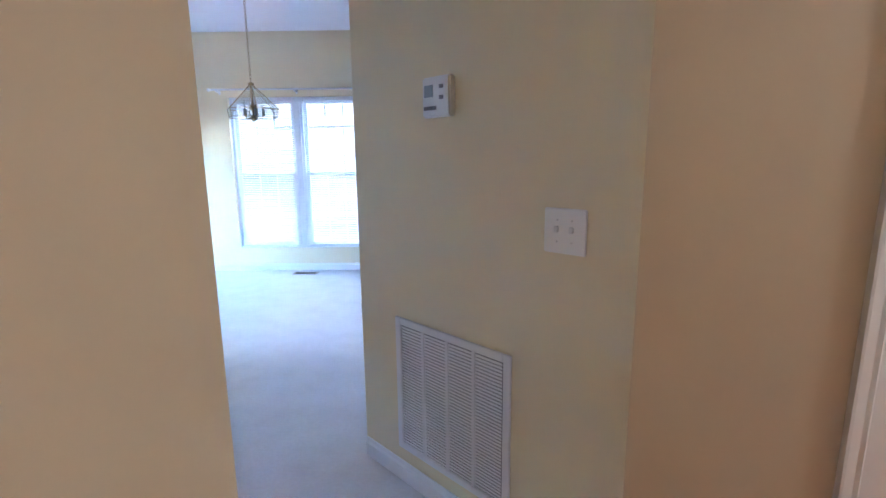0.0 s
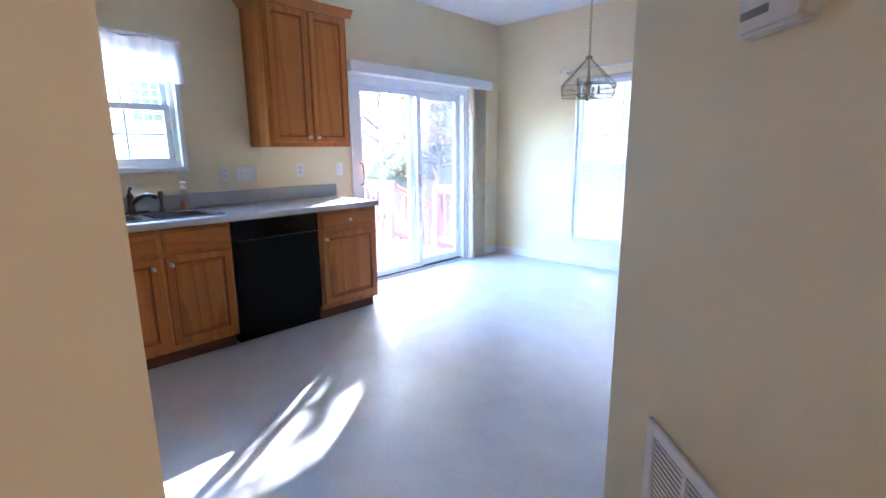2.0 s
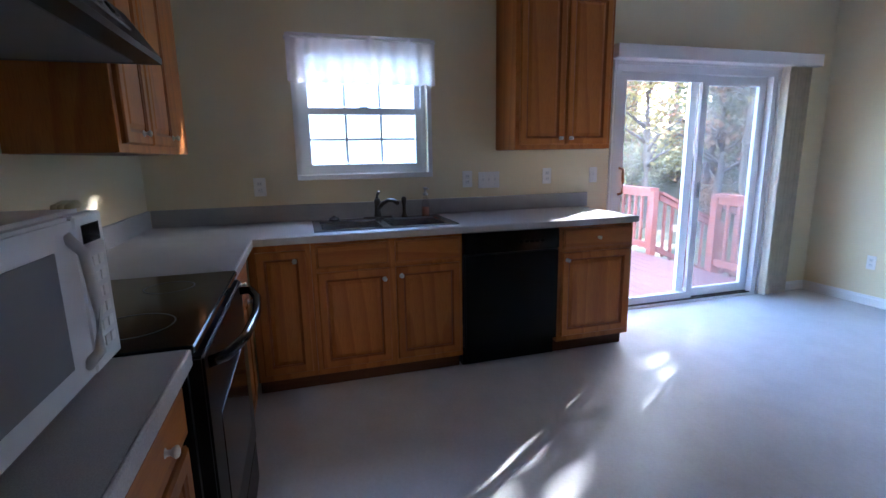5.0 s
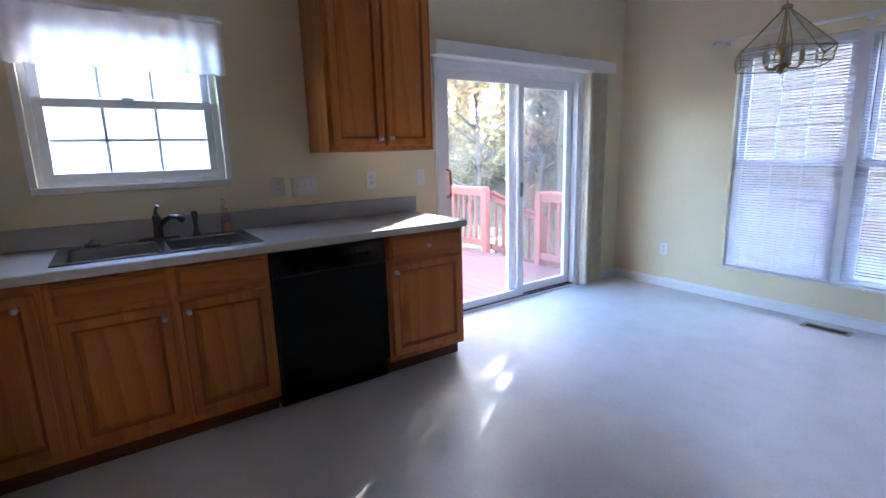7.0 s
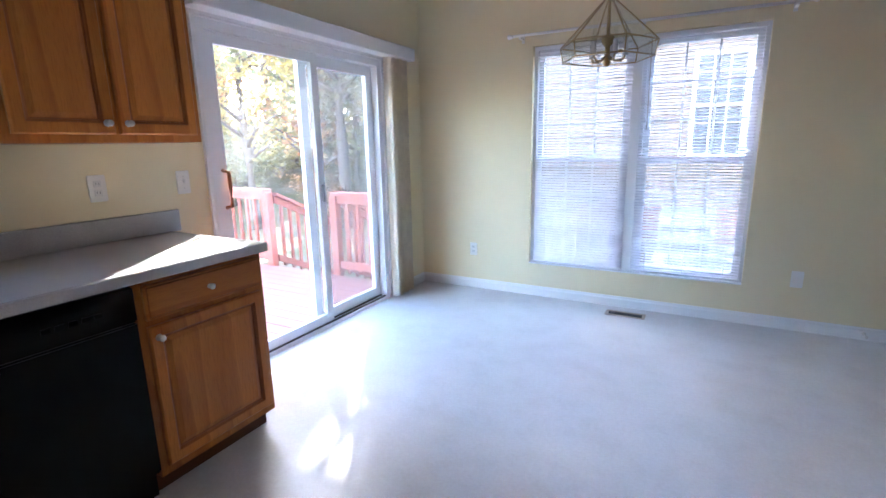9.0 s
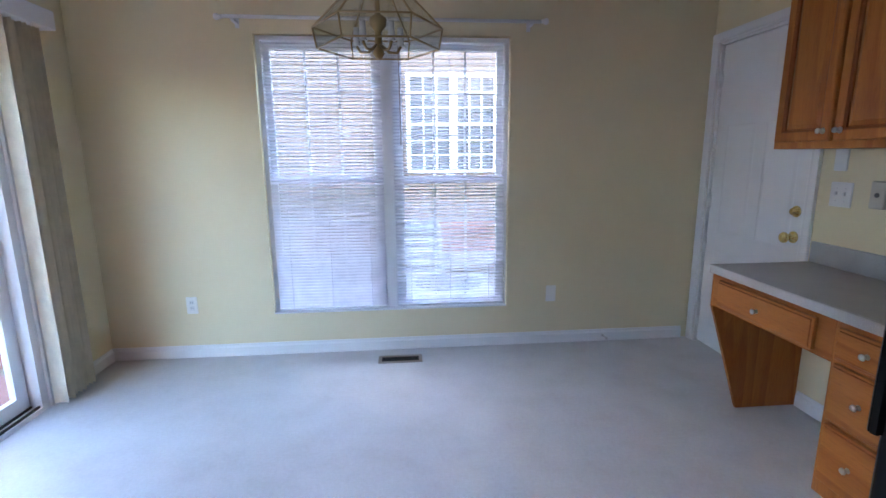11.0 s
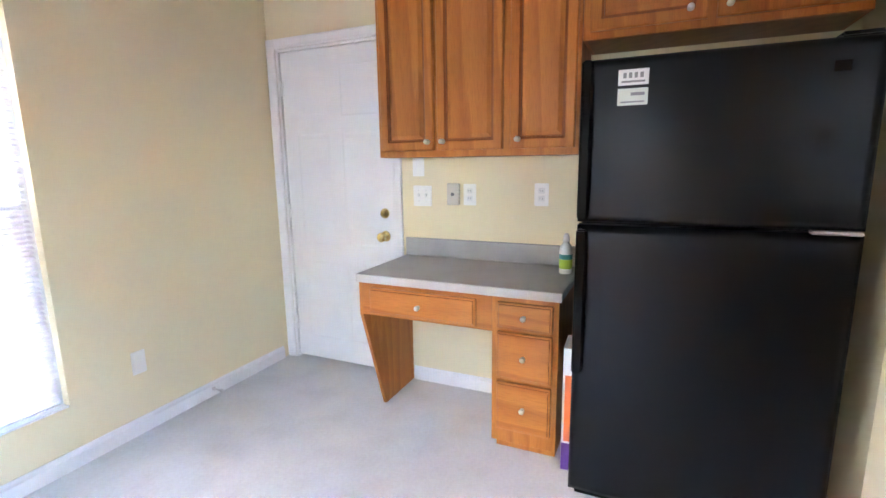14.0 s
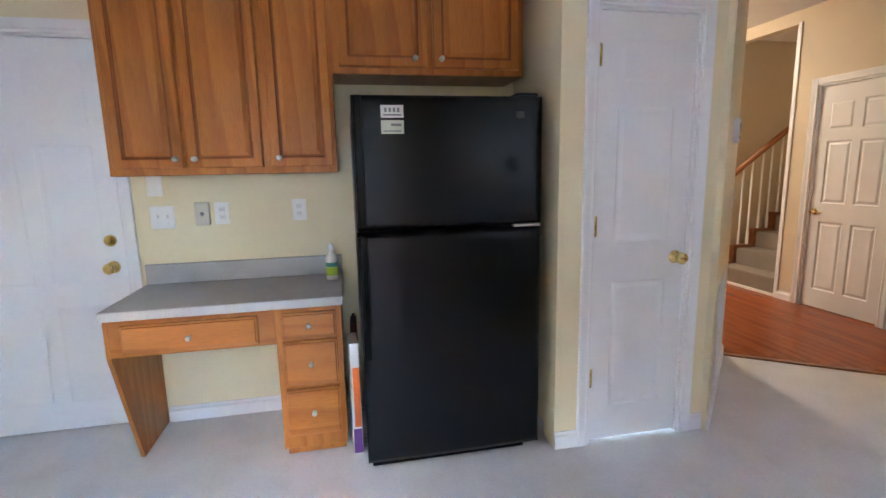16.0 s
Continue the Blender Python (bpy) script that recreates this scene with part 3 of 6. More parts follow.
w2 = thing("window_2", "white vinyl double-hung window over the sink", "window", pose(XW, SWY0, 0, 0, 0, 90), kind="structure")
hung_window(w2, 0, SWY1 - SWY0, SWZ0, SWZ1, 3, 2, meet=0.49)
bm = bmesh.new()
SWW = SWY1 - SWY0
box(bm, -0.03, -0.012, SWZ0 - 0.028, SWW + 0.03, 0.0, SWZ0 + 0.008, bevel=0.003)
box(bm, -0.03, -0.010, SWZ0 + 0.008, 0.0, 0.0, SWZ1 + 0.03)
box(bm, SWW, -0.010, SWZ0 + 0.008, SWW + 0.03, 0.0, SWZ1 + 0.03)
box(bm, 0.0, -0.010, SWZ1, SWW, 0.0, SWZ1 + 0.03)
part("window_casing", bm, M_WHITE, w2)


# mini blinds in the big window
def mini_blind(x0, x1, z0, z1, tilt_low, tilt_high, label, wand=0):
    root = thing("mini_blind", label, "blind", pose(x0, YN, 0), group="mini blinds in the wide window")
    w = x1 - x0
    y = 0.022
    part("headrail", boxm(0, y - 0.013, z1 - 0.026, w, y + 0.013, z1 - 0.001, bevel=0.002), M_VINYLW, root)
    bm = boxm(0, y - 0.011, z0 + 0.012, w, y + 0.011, z0 + 0.024, bevel=0.003)
    part("bottom_rail", bm, M_VINYLW, root)
    sl = bmesh.new()
    rows = [(-0.0125, 0.0), (-0.006, 0.0016), (0.0, 0.0022), (0.006, 0.0016), (0.0125, 0.0)]
    vs = [[sl.verts.new((xx, a, b)) for a, b in rows] for xx in (0.004, w - 0.004)]
    for k in range(4):
        f = sl.faces.new((vs[0][k], vs[0][k + 1], vs[1][k + 1], vs[1][k]))
        f.smooth = True
    me = mesh_of("slat", sl, M_BLIND)
    n = int((z1 - 0.04 - z0 - 0.03) / 0.0212)
    rnd = random.Random(int(x0 * 100))
    for i in range(n):
        u = i / (n - 1)
        z = z0 + 0.036 + (z1 - 0.04 - z0 - 0.036) * u
        ang = tilt_low + (tilt_high - tilt_low) * min(1, max(0, (u - 0.42) * 6)) + rnd.uniform(-0.5, 0.5)
        part("slat", me, None, root, m=pose(0, y, z, ang, rnd.uniform(-0.02, 0.02), 0))
    if wand:
        part("tilt_wand", tube(bmesh.new(), [(wand, y - 0.020, z1 - 0.03), (wand + 0.004, y - 0.024, z1 - 0.66)], 0.0035, 6), M_TAN, root, "tan tilt wand")
    for f in (0.14, 0.5, 0.86):
        bm = bmesh.new()
        tube(bm, [(w * f, y - 0.014, z0 + 0.02), (w * f, y - 0.014, z1 - 0.02)], 0.0009, 4)
        tube(bm, [(w * f, y + 0.014, z0 + 0.02), (w * f, y + 0.014, z1 - 0.02)], 0.0009, 4)
        part("ladder_cord", bm, M_BLIND, root)
    return root


mini_blind(NWX0 + 0.03, NWX0 + half - 0.004, NWZ0 + 0.01, NWZ1 - 0.01, 40, 22, "white vinyl mini blind, lowered, slats nearly closed")
mini_blind(NWX0 + half + MULL + 0.004, NWX1 - 0.02, NWZ0 + 0.012, NWZ1 - 0.01, 22, 16, "white vinyl mini blind, lowered, slats half open", 0.05)

# curtain rod over the window
rod = thing("curtain_rod", "white bare curtain rod over the wide window", "curtain rod", pose(0, 0, 0))
part("rod", tube(bmesh.new(), [(-3.11, YN - 0.075, 2.148), (-1.20, YN - 0.075, 2.143)], 0.011, 10), M_WHITE, rod)
for x in (-3.115, -1.195):
    s = -1 if x < -2 else 1
    part("finial", lathe(bmesh.new(), [(0, 0), (0.013, 0), (0.013, 0.012), (0.018, 0.02), (0.020, 0.03), (0.014, 0.042), (0, 0.046)], 12, pose(x, YN - 0.075, 2.145, 0, 90 * s)), M_WHITE, rod)
for x in (-3.05, -2.15, -1.26):
    part("bracket", box(boxm(x - 0.01, YN - 0.09, 2.120, x + 0.01, YN, 2.134), x - 0.012, YN - 0.006, 2.10, x + 0.012, YN, 2.17), M_WHITE, rod)

# lace valance over the sink window
bm = bmesh.new()
NV, NH = 96, 10
g = []
for i in range(NV + 1):
    u = i / NV
    row = []
    for k in range(NH + 1):
        v = k / NH
        fold = 0.016 * math.sin(u * 62 + 1.2 * math.sin(u * 9)) * (0.35 + 0.65 * v) + 0.008 * math.sin(u * 23 + 2)
        drop = 2.072 - v * (0.283 + 0.010 * abs(math.sin(u * 34)))
        row.append(bm.verts.new((XW + 0.065 + fold, SWY0 - 0.045 + u * (SWW + 0.09), drop)))
    g.append(row)
for i in range(NV):
    for k in range(NH):
        f = bm.faces.new((g[i][k], g[i + 1][k], g[i + 1][k + 1], g[i][k + 1]))
        f.smooth = True
val = thing("window_valance", "white lace valance gathered on a rod", "curtain", pose(0, 0, 0))
part("lace", bm, M_LACE, val)
bm = tube(bmesh.new(), [(XW + 0.001, SWY0 - 0.045, 2.052), (XW + 0.06, SWY0 - 0.045, 2.052), (XW + 0.066, SWY0 - 0.03, 2.052), (XW + 0.066, SWY1 + 0.03, 2.052), (XW + 0.06, SWY1 + 0.045, 2.052), (XW + 0.001, SWY1 + 0.045, 2.052)], 0.008, 8)
part("valance_rod", bm, M_WHITE, val)

# ---------------------------------------------------------------- sliding door
SM = pose(XW, SLY0, 0, 0, 0, 90)         # local x along +y, room side -y
SW = SLY1 - SLY0
sd = thing("door_4", "white vinyl sliding glass door to the deck, closed", "sliding door", SM, kind="structure")
bm = bmesh.new()
box(bm, 0, 0.0, 0, 0.05, 0.13, SLZ)
box(bm, SW - 0.05, 0.0, 0, SW, 0.13, SLZ)
box(bm, 0.05, 0.0, SLZ - 0.05, SW - 0.05, 0.13, SLZ)
box(bm, 0.05, 0.0, 0.0, SW - 0.05, 0.13, 0.022)
part("door_frame", bm, M_VINYLW, sd)
bm = bmesh.new()
for y in (0.012, 0.052, 0.085):
    box(bm, 0.05, y, 0.022, SW - 0.05, y + 0.008, 0.034)
part("track", bm, M_DARKMETAL, sd, "dark metal sill track")


def slide_panel(name, x0, x1, y0, y1, st=0.07, bot=0.09):
    p = part(name, sash(bmesh.new(), x0, 0.036, x1, SLZ - 0.052, y0, y1, st), M_VINYLW, sd)
    g = part("pane", boxm(x0 + st, (y0 + y1) / 2 - 0.003, 0.036 + st, x1 - st, (y0 + y1) / 2 + 0.003, SLZ - 0.052 - st), M_GLASSD, p, "slightly dusty door glass")
    g.visible_shadow = False
    return p


pa = slide_panel("sliding_panel", 0.052, 0.905, 0.020, 0.050, 0.06)
slide_panel("fixed_panel", 0.765, SW - 0.052, 0.060, 0.092, 0.075)
sc = part("insect_screen", sash(bmesh.new(), 0.83, 0.036, SW - 0.052, SLZ - 0.052, 0.108, 0.122, 0.025), M_VINYLW, sd)
part("screen_mesh", boxm(0.855, 0.1145, 0.06, SW - 0.077, 0.1155, SLZ - 0.077), M_SCREEN, sc, "grey insect screen mesh")
bm = boxm(0.860, 0.000, 0.93, 0.886, 0.020, 1.06, bevel=0.006)
part("latch", bm, M_GREYPL, pa, "grey latch")
bm = tube(bmesh.new(), [(0.085, 0.02, 0.99), (0.085, -0.028, 1.00), (0.085, -0.030, 1.10), (0.085, -0.028, 1.19), (0.085, 0.02, 1.20)], 0.011, 8)
part("pull_handle", bm, M_RAIL, pa, "brown wooden pull handle")
door_casing("trim_door_4", SM, SW, SLZ, 0.034)

# vertical blind: headrail valance and stacked vanes
vb = thing("vertical_blind", "vertical blind with cream vanes stacked open", "blind", pose(0, 0, 0))
bm = boxm(XW + 0.019, 4.80, 2.010, XW + 0.125, 6.835, 2.108, bevel=0.004)
part("headrail_valance", bm, M_WHITE, vb, "white valance box")
for i in range(11):
    y = 6.505 + i * 0.025
    bm = bmesh.new()
    n = 8
    dep = 0.050 + 0.030 * random.Random(i).random()
    pr = [(XW + 0.024 + dep * k / n, 0.008 * math.sin(math.pi * k / n)) for k in range(n + 1)]
    lo = [bm.verts.new((px, y + py, 0.015)) for px, py in pr]
    hi = [bm.verts.new((px, y + py, 2.009)) for px, py in pr]
    for k in range(n):
        f = bm.faces.new((lo[k], lo[k + 1], hi[k + 1], hi[k]))
        f.smooth = True
    part("vane", bm, M_VANE, vb)


# ---------------------------------------------------------------- cabinets
def cab_leaf(w, h, t=0.02):
    """A drawer front: a bevelled slab with a routed step round its edge, on its -y face."""
    bm = boxm(0, -t, 0, w, 0, h, bevel=0.003)
    front = max(bm.faces, key=lambda f: (-f.calc_center_median().y, f.calc_area()))
    bmesh.ops.inset_region(bm, faces=[front], thickness=0.008, depth=0)
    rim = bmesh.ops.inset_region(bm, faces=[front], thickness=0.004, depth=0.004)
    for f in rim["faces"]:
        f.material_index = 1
    return bm


def door_frame(w, h, t=0.02, fw=0.052):
    """Stiles and rails of a cabinet door with a rounded outer edge and a moulded inner edge, as one ring."""
    bm = bmesh.new()
    prof = [(0.0, 0.0), (0.0, -t + 0.006), (0.006, -t), (fw - 0.010, -t), (fw - 0.006, -t + 0.004), (fw, -t + 0.006), (fw, -0.004)]
    rings = [[bm.verts.new(c) for c in ((d, y, d), (w - d, y, d), (w - d, y, h - d), (d, y, h - d))] for d, y in prof]
    rings.append(rings[0])
    for n, (p, q) in enumerate(zip(rings, rings[1:])):
        for k in range(4):
            l = (k + 1) % 4
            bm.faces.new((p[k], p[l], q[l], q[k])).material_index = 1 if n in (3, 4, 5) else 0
    bmesh.ops.recalc_face_normals(bm, faces=bm.faces[:])
    return bm


def door_panel(w, h, fw=0.052):
    """The raised field that floats in a door's frame."""
    bm = boxm(fw + 0.0005, -0.0085, fw + 0.0005, w - fw - 0.0005, -0.0045, h - fw - 0.0005)
    front = min(bm.faces, key=lambda f: f.calc_center_median().y)
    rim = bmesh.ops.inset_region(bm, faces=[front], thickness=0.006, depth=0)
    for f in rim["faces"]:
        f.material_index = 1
    bmesh.ops.inset_region(bm, faces=[front], thickness=0.026, depth=0.008)
    return bm


def add_knob(leaf, x, z):
    part("knob", knob_bm(), M_NICKEL, leaf, "brushed nickel knob", pose(x, -0.02, z) @ FACE)


def leaf_at(root, name, x0, z0, x1, z1, knob=None, mat=None):
    w, h = x1 - x0, z1 - z0
    if name == "door":
        lf = part(name, door_frame(w, h), [mat or M_OAK, M_GROOVE], root, m=pose(x0, -0.001, z0))
        part("raised_panel", door_panel(w, h), [mat or M_OAK, M_GROOVE], lf)
    else:
        lf = part(name, cab_leaf(w, h), [mat or M_OAK, M_GROOVE], root, m=pose(x0, -0.001, z0))
    if knob:
        add_knob(lf, knob[0] - x0, knob[1] - z0)
    return lf


def carcass(root, w, d, z0, z1, toe=0.0):
    if toe:
        part("toe_kick", boxm(0, 0.075, 0.001, w + 0.0018, d, toe - 0.0005), M_TOE, root, "oak toe kick coloured dark for the shade")
    return part("body", boxm(0, 0, max(z0, toe), w, d, z1, bevel=0.0015), M_OAK, root)


TOPZ = 0.914
CT = 0.038
BZ = TOPZ - CT
FX = -3.395
G_BASE = "oak base cabinets"
G_WALL = "oak wall cabinets"

WEST = 90
c = thing("base_cabinet", "golden oak corner base cabinet with one door", "cabinet", pose(FX, 2.21, 0, 0, 0, WEST), G_BASE)
carcass(c, 0.32, 0.62, 0, BZ, 0.1)
leaf_at(c, "door", 0.035, 0.14, 0.295, 0.835, (0.235, 0.78))
c = thing("sink_cabinet", "golden oak sink base cabinet with two doors", "cabinet", pose(FX, 2.532, 0, 0, 0, WEST), G_BASE)
part("toe_kick", boxm(0, 0.075, 0.001, 0.8698, 0.62, 0.0995), M_TOE, c, "oak toe kick coloured dark for the shade")
bm = bmesh.new()
box(bm, 0, 0, 0.1, 0.868, 0.62, 0.70, bevel=0.0015)
box(bm, 0, 0, 0.7005, 0.868, 0.03, BZ)
part("body", bm, M_OAK, c)
leaf_at(c, "door", 0.025, 0.14, 0.425, 0.70, (0.395, 0.64))
leaf_at(c, "door", 0.463, 0.14, 0.85, 0.70, (0.493, 0.65))
leaf_at(c, "false_drawer_front", 0.025, 0.725, 0.425, 0.855, None, M_OAKX)
leaf_at(c, "false_drawer_front", 0.463, 0.725, 0.85, 0.855, None, M_OAKX)
c = thing("base_cabinet", "golden oak end base cabinet with drawer and door", "cabinet", pose(FX, 4.048, 0, 0, 0, WEST), G_BASE)
carcass(c, 0.552, 0.62, 0, BZ, 0.1)
leaf_at(c, "drawer", 0.025, 0.725, 0.527, 0.855, (0.276, 0.79), M_OAKX)
leaf_at(c, "door", 0.025, 0.14, 0.527, 0.70, (0.055, 0.655))

# dishwasher
dw = thing("dishwasher", "black built-in dishwasher, closed", "dishwasher", pose(FX, 3.404, 0, 0, 0, WEST))
part("body", boxm(0.004, 0.03, 0.02, 0.638, 0.6, 0.868), M_BLACK, dw)
part("door", boxm(0.006, -0.022, 0.14, 0.636, 0.029, 0.735, bevel=0.006, seg=2), M_BLACK, dw)
cp = part("control_panel", boxm(0.006, -0.026, 0.739, 0.636, 0.029, 0.866, bevel=0.006, seg=2), M_BLACKGLOSS, dw)
bm = bmesh.new()
for i in range(5):
    box(bm, 0.36 + i * 0.036, -0.0285, 0.79, 0.385 + i * 0.036, -0.0262, 0.806)
part("button", bm, M_BLACK, cp)
part("toe_panel", boxm(0.006, 0.05, 0.021, 0.636, 0.07, 0.136), M_BLACK, dw)

# south run (faces +y; local x runs along -x)
FYS = 2.205
c = thing("base_cabinet", "golden oak base cabinet beside the cooker", "cabinet", pose(-2.635, FYS, 0, 0, 0, 180), G_BASE)
carcass(c, 0.73, 0.60, 0, BZ, 0.1)
leaf_at(c, "drawer", 0.03, 0.725, 0.50, 0.855, (0.265, 0.79), M_OAKX)
leaf_at(c, "door", 0.03, 0.14, 0.50, 0.70, (0.47, 0.655))
c = thing("base_cabinet", "golden oak base cabinet under the microwave", "cabinet", pose(-0.985, FYS, 0, 0, 0, 180), G_BASE)
carcass(c, 0.878, 0.60, 0, BZ, 0.1)
leaf_at(c, "drawer", 0.025, 0.725, 0.425, 0.855, (0.225, 0.79), M_OAKX)
leaf_at(c, "drawer", 0.455, 0.725, 0.853, 0.855, (0.68, 0.79), M_OAKX)
leaf_at(c, "door", 0.025, 0.14, 0.425, 0.70, (0.39, 0.655))
leaf_at(c, "door", 0.455, 0.14, 0.853, 0.70, (0.485, 0.655))

# worktops
def worktop(name, boxes, splash, label):
    root = thing(name, label, "worktop")
    xs = sorted({v for b in boxes for v in (b[0], b[3])})
    ys = sorted({v for b in boxes for v in (b[1], b[4])})
    bm = bmesh.new()
    g = {(i, k): bm.verts.new((x, y, BZ)) for i, x in enumerate(xs) for k, y in enumerate(ys)}
    for i in range(len(xs) - 1):
        for k in range(len(ys) - 1):
            cx, cy = (xs[i] + xs[i + 1]) / 2, (ys[k] + ys[k + 1]) / 2
            if any(b[0] < cx < b[3] and b[1] < cy < b[4] for b in boxes):
                bm.faces.new((g[i, k], g[i + 1, k], g[i + 1, k + 1], g[i, k + 1]))
    bmesh.ops.delete(bm, geom=[v for v in bm.verts if not v.link_faces], context="VERTS")
    r = bmesh.ops.extrude_face_region(bm, geom=bm.faces[:])
    bmesh.ops.translate(bm, verts=[v for v in r["geom"] if isinstance(v, bmesh.types.BMVert)], vec=(0, 0, CT))
    bmesh.ops.recalc_face_normals(bm, faces=bm.faces[:])
    part("slab", bm, M_TOP, root)
    return root


SKX0, SKX1, SKY0, SKY1 = -3.925, -3.475, 2.58, 3.385     # sink cut-out
OV = -3.362
wt = worktop("worktop", [
    (XW, YS, BZ, OV, SKY0, TOPZ), (XW, SKY1, BZ, OV, 4.61, TOPZ),
    (XW, SKY0, BZ, SKX0, SKY1, TOPZ), (SKX1, SKY0, BZ, OV, SKY1, TOPZ), (OV, YS, BZ, -2.632, 2.24, TOPZ)], None, "grey laminate L-shaped kitchen worktop")
bm = bmesh.new()
box(bm, OV, 2.243, BZ - 0.002, OV + 0.008, 4.61, TOPZ - 0.001, bevel=0.003)
box(bm, XW + 0.02, 4.61, BZ - 0.002, OV + 0.008, 4.617, TOPZ - 0.001, bevel=0.003)
box(bm, OV + 0.002, 2.24, BZ - 0.002, -2.632, 2.248, TOPZ - 0.001, bevel=0.003)
part("edge_strip", bm, M_TOPEDGE, wt, "pale laminate edge")
bm = bmesh.new()
box(bm, XW + 0.0005, YS + 0.02, TOPZ + 0.0005, XW + 0.02, 4.655, TOPZ + 0.108, bevel=0.003)
box(bm, XW + 0.02, YS + 0.0005, TOPZ + 0.0005, -2.632, YS + 0.02, TOPZ + 0.108, bevel=0.003)
part("backsplash", bm, M_TOP, wt)
wt2 = worktop("worktop", [(-1.862, YS, BZ, XH - 0.122, 2.24, TOPZ)], None, "grey laminate worktop under the microwave")
bm = bmesh.new()
box(bm, -1.866, 2.24, BZ - 0.002, XH - 0.122, 2.248, TOPZ - 0.001, bevel=0.003)
box(bm, -1.868, YS, BZ - 0.002, -1.862, 2.24, TOPZ - 0.001, bevel=0.002)
part("edge_strip", bm, M_TOPEDGE, wt2, "pale laminate edge")
part("backsplash", boxm(-1.862, YS + 0.0005, TOPZ + 0.0005, XH - 0.122, YS + 0.02, TOPZ + 0.108, bevel=0.003), M_TOP, wt2)

# sink
sk = thing("kitchen_sink", "stainless steel double-bowl drop-in sink", "sink")
bm = bmesh.new()
xs = [SKX0 - 0.025, SKX0 + 0.055, SKX1 - 0.02, SKX1 + 0.018]
ys = [SKY0 - 0.02, SKY0 + 0.025, (SKY0 + SKY1) / 2 - 0.018, (SKY0 + SKY1) / 2 + 0.018, SKY1 - 0.025, SKY1 + 0.02]
gv = [[bm.verts.new((x, y, TOPZ + 0.007)) for y in ys] for x in xs]
bowls = []
for i in range(3):
    for k in range(5):
        f = bm.faces.new((gv[i][k], gv[i + 1][k], gv[i + 1][k + 1], gv[i][k + 1]))
        if i == 1 and k in (1, 3):
            bowls.append(f)
bmesh.ops.recalc_face_normals(bm, faces=bm.faces[:])
if bm.faces[0].normal.z < 0:
    bmesh.ops.reverse_faces(bm, faces=bm.faces[:])
for f in bowls:
    bmesh.ops.inset_region(bm, faces=[f], thickness=0.010, depth=-0.008)
    bmesh.ops.inset_region(bm, faces=[f], thickness=0.012, depth=-0.14)
    bmesh.ops.inset_region(bm, faces=[f], thickness=0.03, depth=-0.02)
outer = [e for e in bm.edges if e.is_boundary]
r = bmesh.ops.extrude_edge_only(bm, edges=outer)
for v in r["geom"]:
    if isinstance(v, bmesh.types.BMVert):
        v.co.z = TOPZ + 0.0005
        v.co.x += 0.004 * (1 if v.co.x > -3.7 else -1)
part("basin", bm, M_STEEL, sk)
for yb in ((ys[1] + ys[2]) / 2, (ys[3] + ys[4]) / 2):
    part("drain", lathe(bmesh.new(), [(0.0, 0.001), (0.02, 0.002), (0.038, 0.004), (0.043, 0.001)], 16, pose(-3.68, yb, TOPZ - 0.158)), M_STEEL, sk)
fa = thing("kitchen_faucet", "dark bronze single-lever kitchen faucet", "faucet", pose(-3.905, 2.985, TOPZ + 0.0075))
part("deck_plate", boxm(-0.028, -0.10, 0, 0.028, 0.10, 0.012, bevel=0.008, seg=2), M_DARKMETAL, fa)
part("body", lathe(bmesh.new(), [(0, 0.012), (0.026, 0.012), (0.022, 0.03), (0.019, 0.09), (0.021, 0.115), (0.016, 0.13), (0, 0.133)], 16), M_DARKMETAL, fa)
part("spout", tube(bmesh.new(), [(0.0, 0, 0.055), (0.05, 0.03, 0.10), (0.10, 0.06, 0.125), (0.15, 0.085, 0.125), (0.185, 0.10, 0.11)], [0.015, 0.014, 0.013, 0.013, 0.014], 10), M_DARKMETAL, fa)
part("lever", tube(bmesh.new(), [(0, 0, 0.125), (0.0, 0.0, 0.15), (0.012, 0.012, 0.178)], [0.012, 0.009, 0.010], 10), M_DARKMETAL, fa)
sp = solo("sink_sprayer", lathe(bmesh.new(), [(0, 0), (0.022, 0), (0.019, 0.012), (0.012, 0.025), (0.011, 0.075), (0.016, 0.10), (0.017, 0.125), (0.010, 0.135), (0, 0.136)], 14), M_DARKMETAL,
          "dark bronze sink sprayer in its holder", "sprayer", m=pose(-3.905, 3.165, TOPZ + 0.0075))
solo("drain_stopper", lathe(bmesh.new(), [(0, 0), (0.034, 0), (0.036, 0.010), (0.026, 0.018), (0.010, 0.022), (0.010, 0.03), (0, 0.031)], 16), M_DARKMETAL,
     "dark rubber drain stopper on the sink rim", "stopper", m=pose(-3.905, 2.70, TOPZ + 0.0075))
M_SOAP = plastic("pink liquid soap", (0.62, 0.30, 0.22), 0.15)
M_CLEARPL = pane("clear plastic", (0.93, 0.92, 0.92), 1.4)
sb = thing("soap_dispenser", "clear soap pump bottle with pink soap", "soap bottle", pose(-3.965, 3.33, TOPZ + 0.0015))
part("bottle", lathe(bmesh.new(), [(0, 0), (0.026, 0), (0.028, 0.008), (0.026, 0.085), (0.018, 0.118), (0.013, 0.13), (0.013, 0.14), (0, 0.14)], 16), M_CLEARPL, sb, "clear plastic bottle")
part("soap", lathe(bmesh.new(), [(0, 0.003), (0.0245, 0.003), (0.0255, 0.012), (0.0245, 0.058), (0, 0.058)], 16), M_SOAP, sb, "pink liquid soap")
bm = lathe(bmesh.new(), [(0, 0.14), (0.018, 0.14), (0.018, 0.155), (0.007, 0.16), (0.007, 0.18), (0.015, 0.182), (0.015, 0.195), (0, 0.197)], 12)
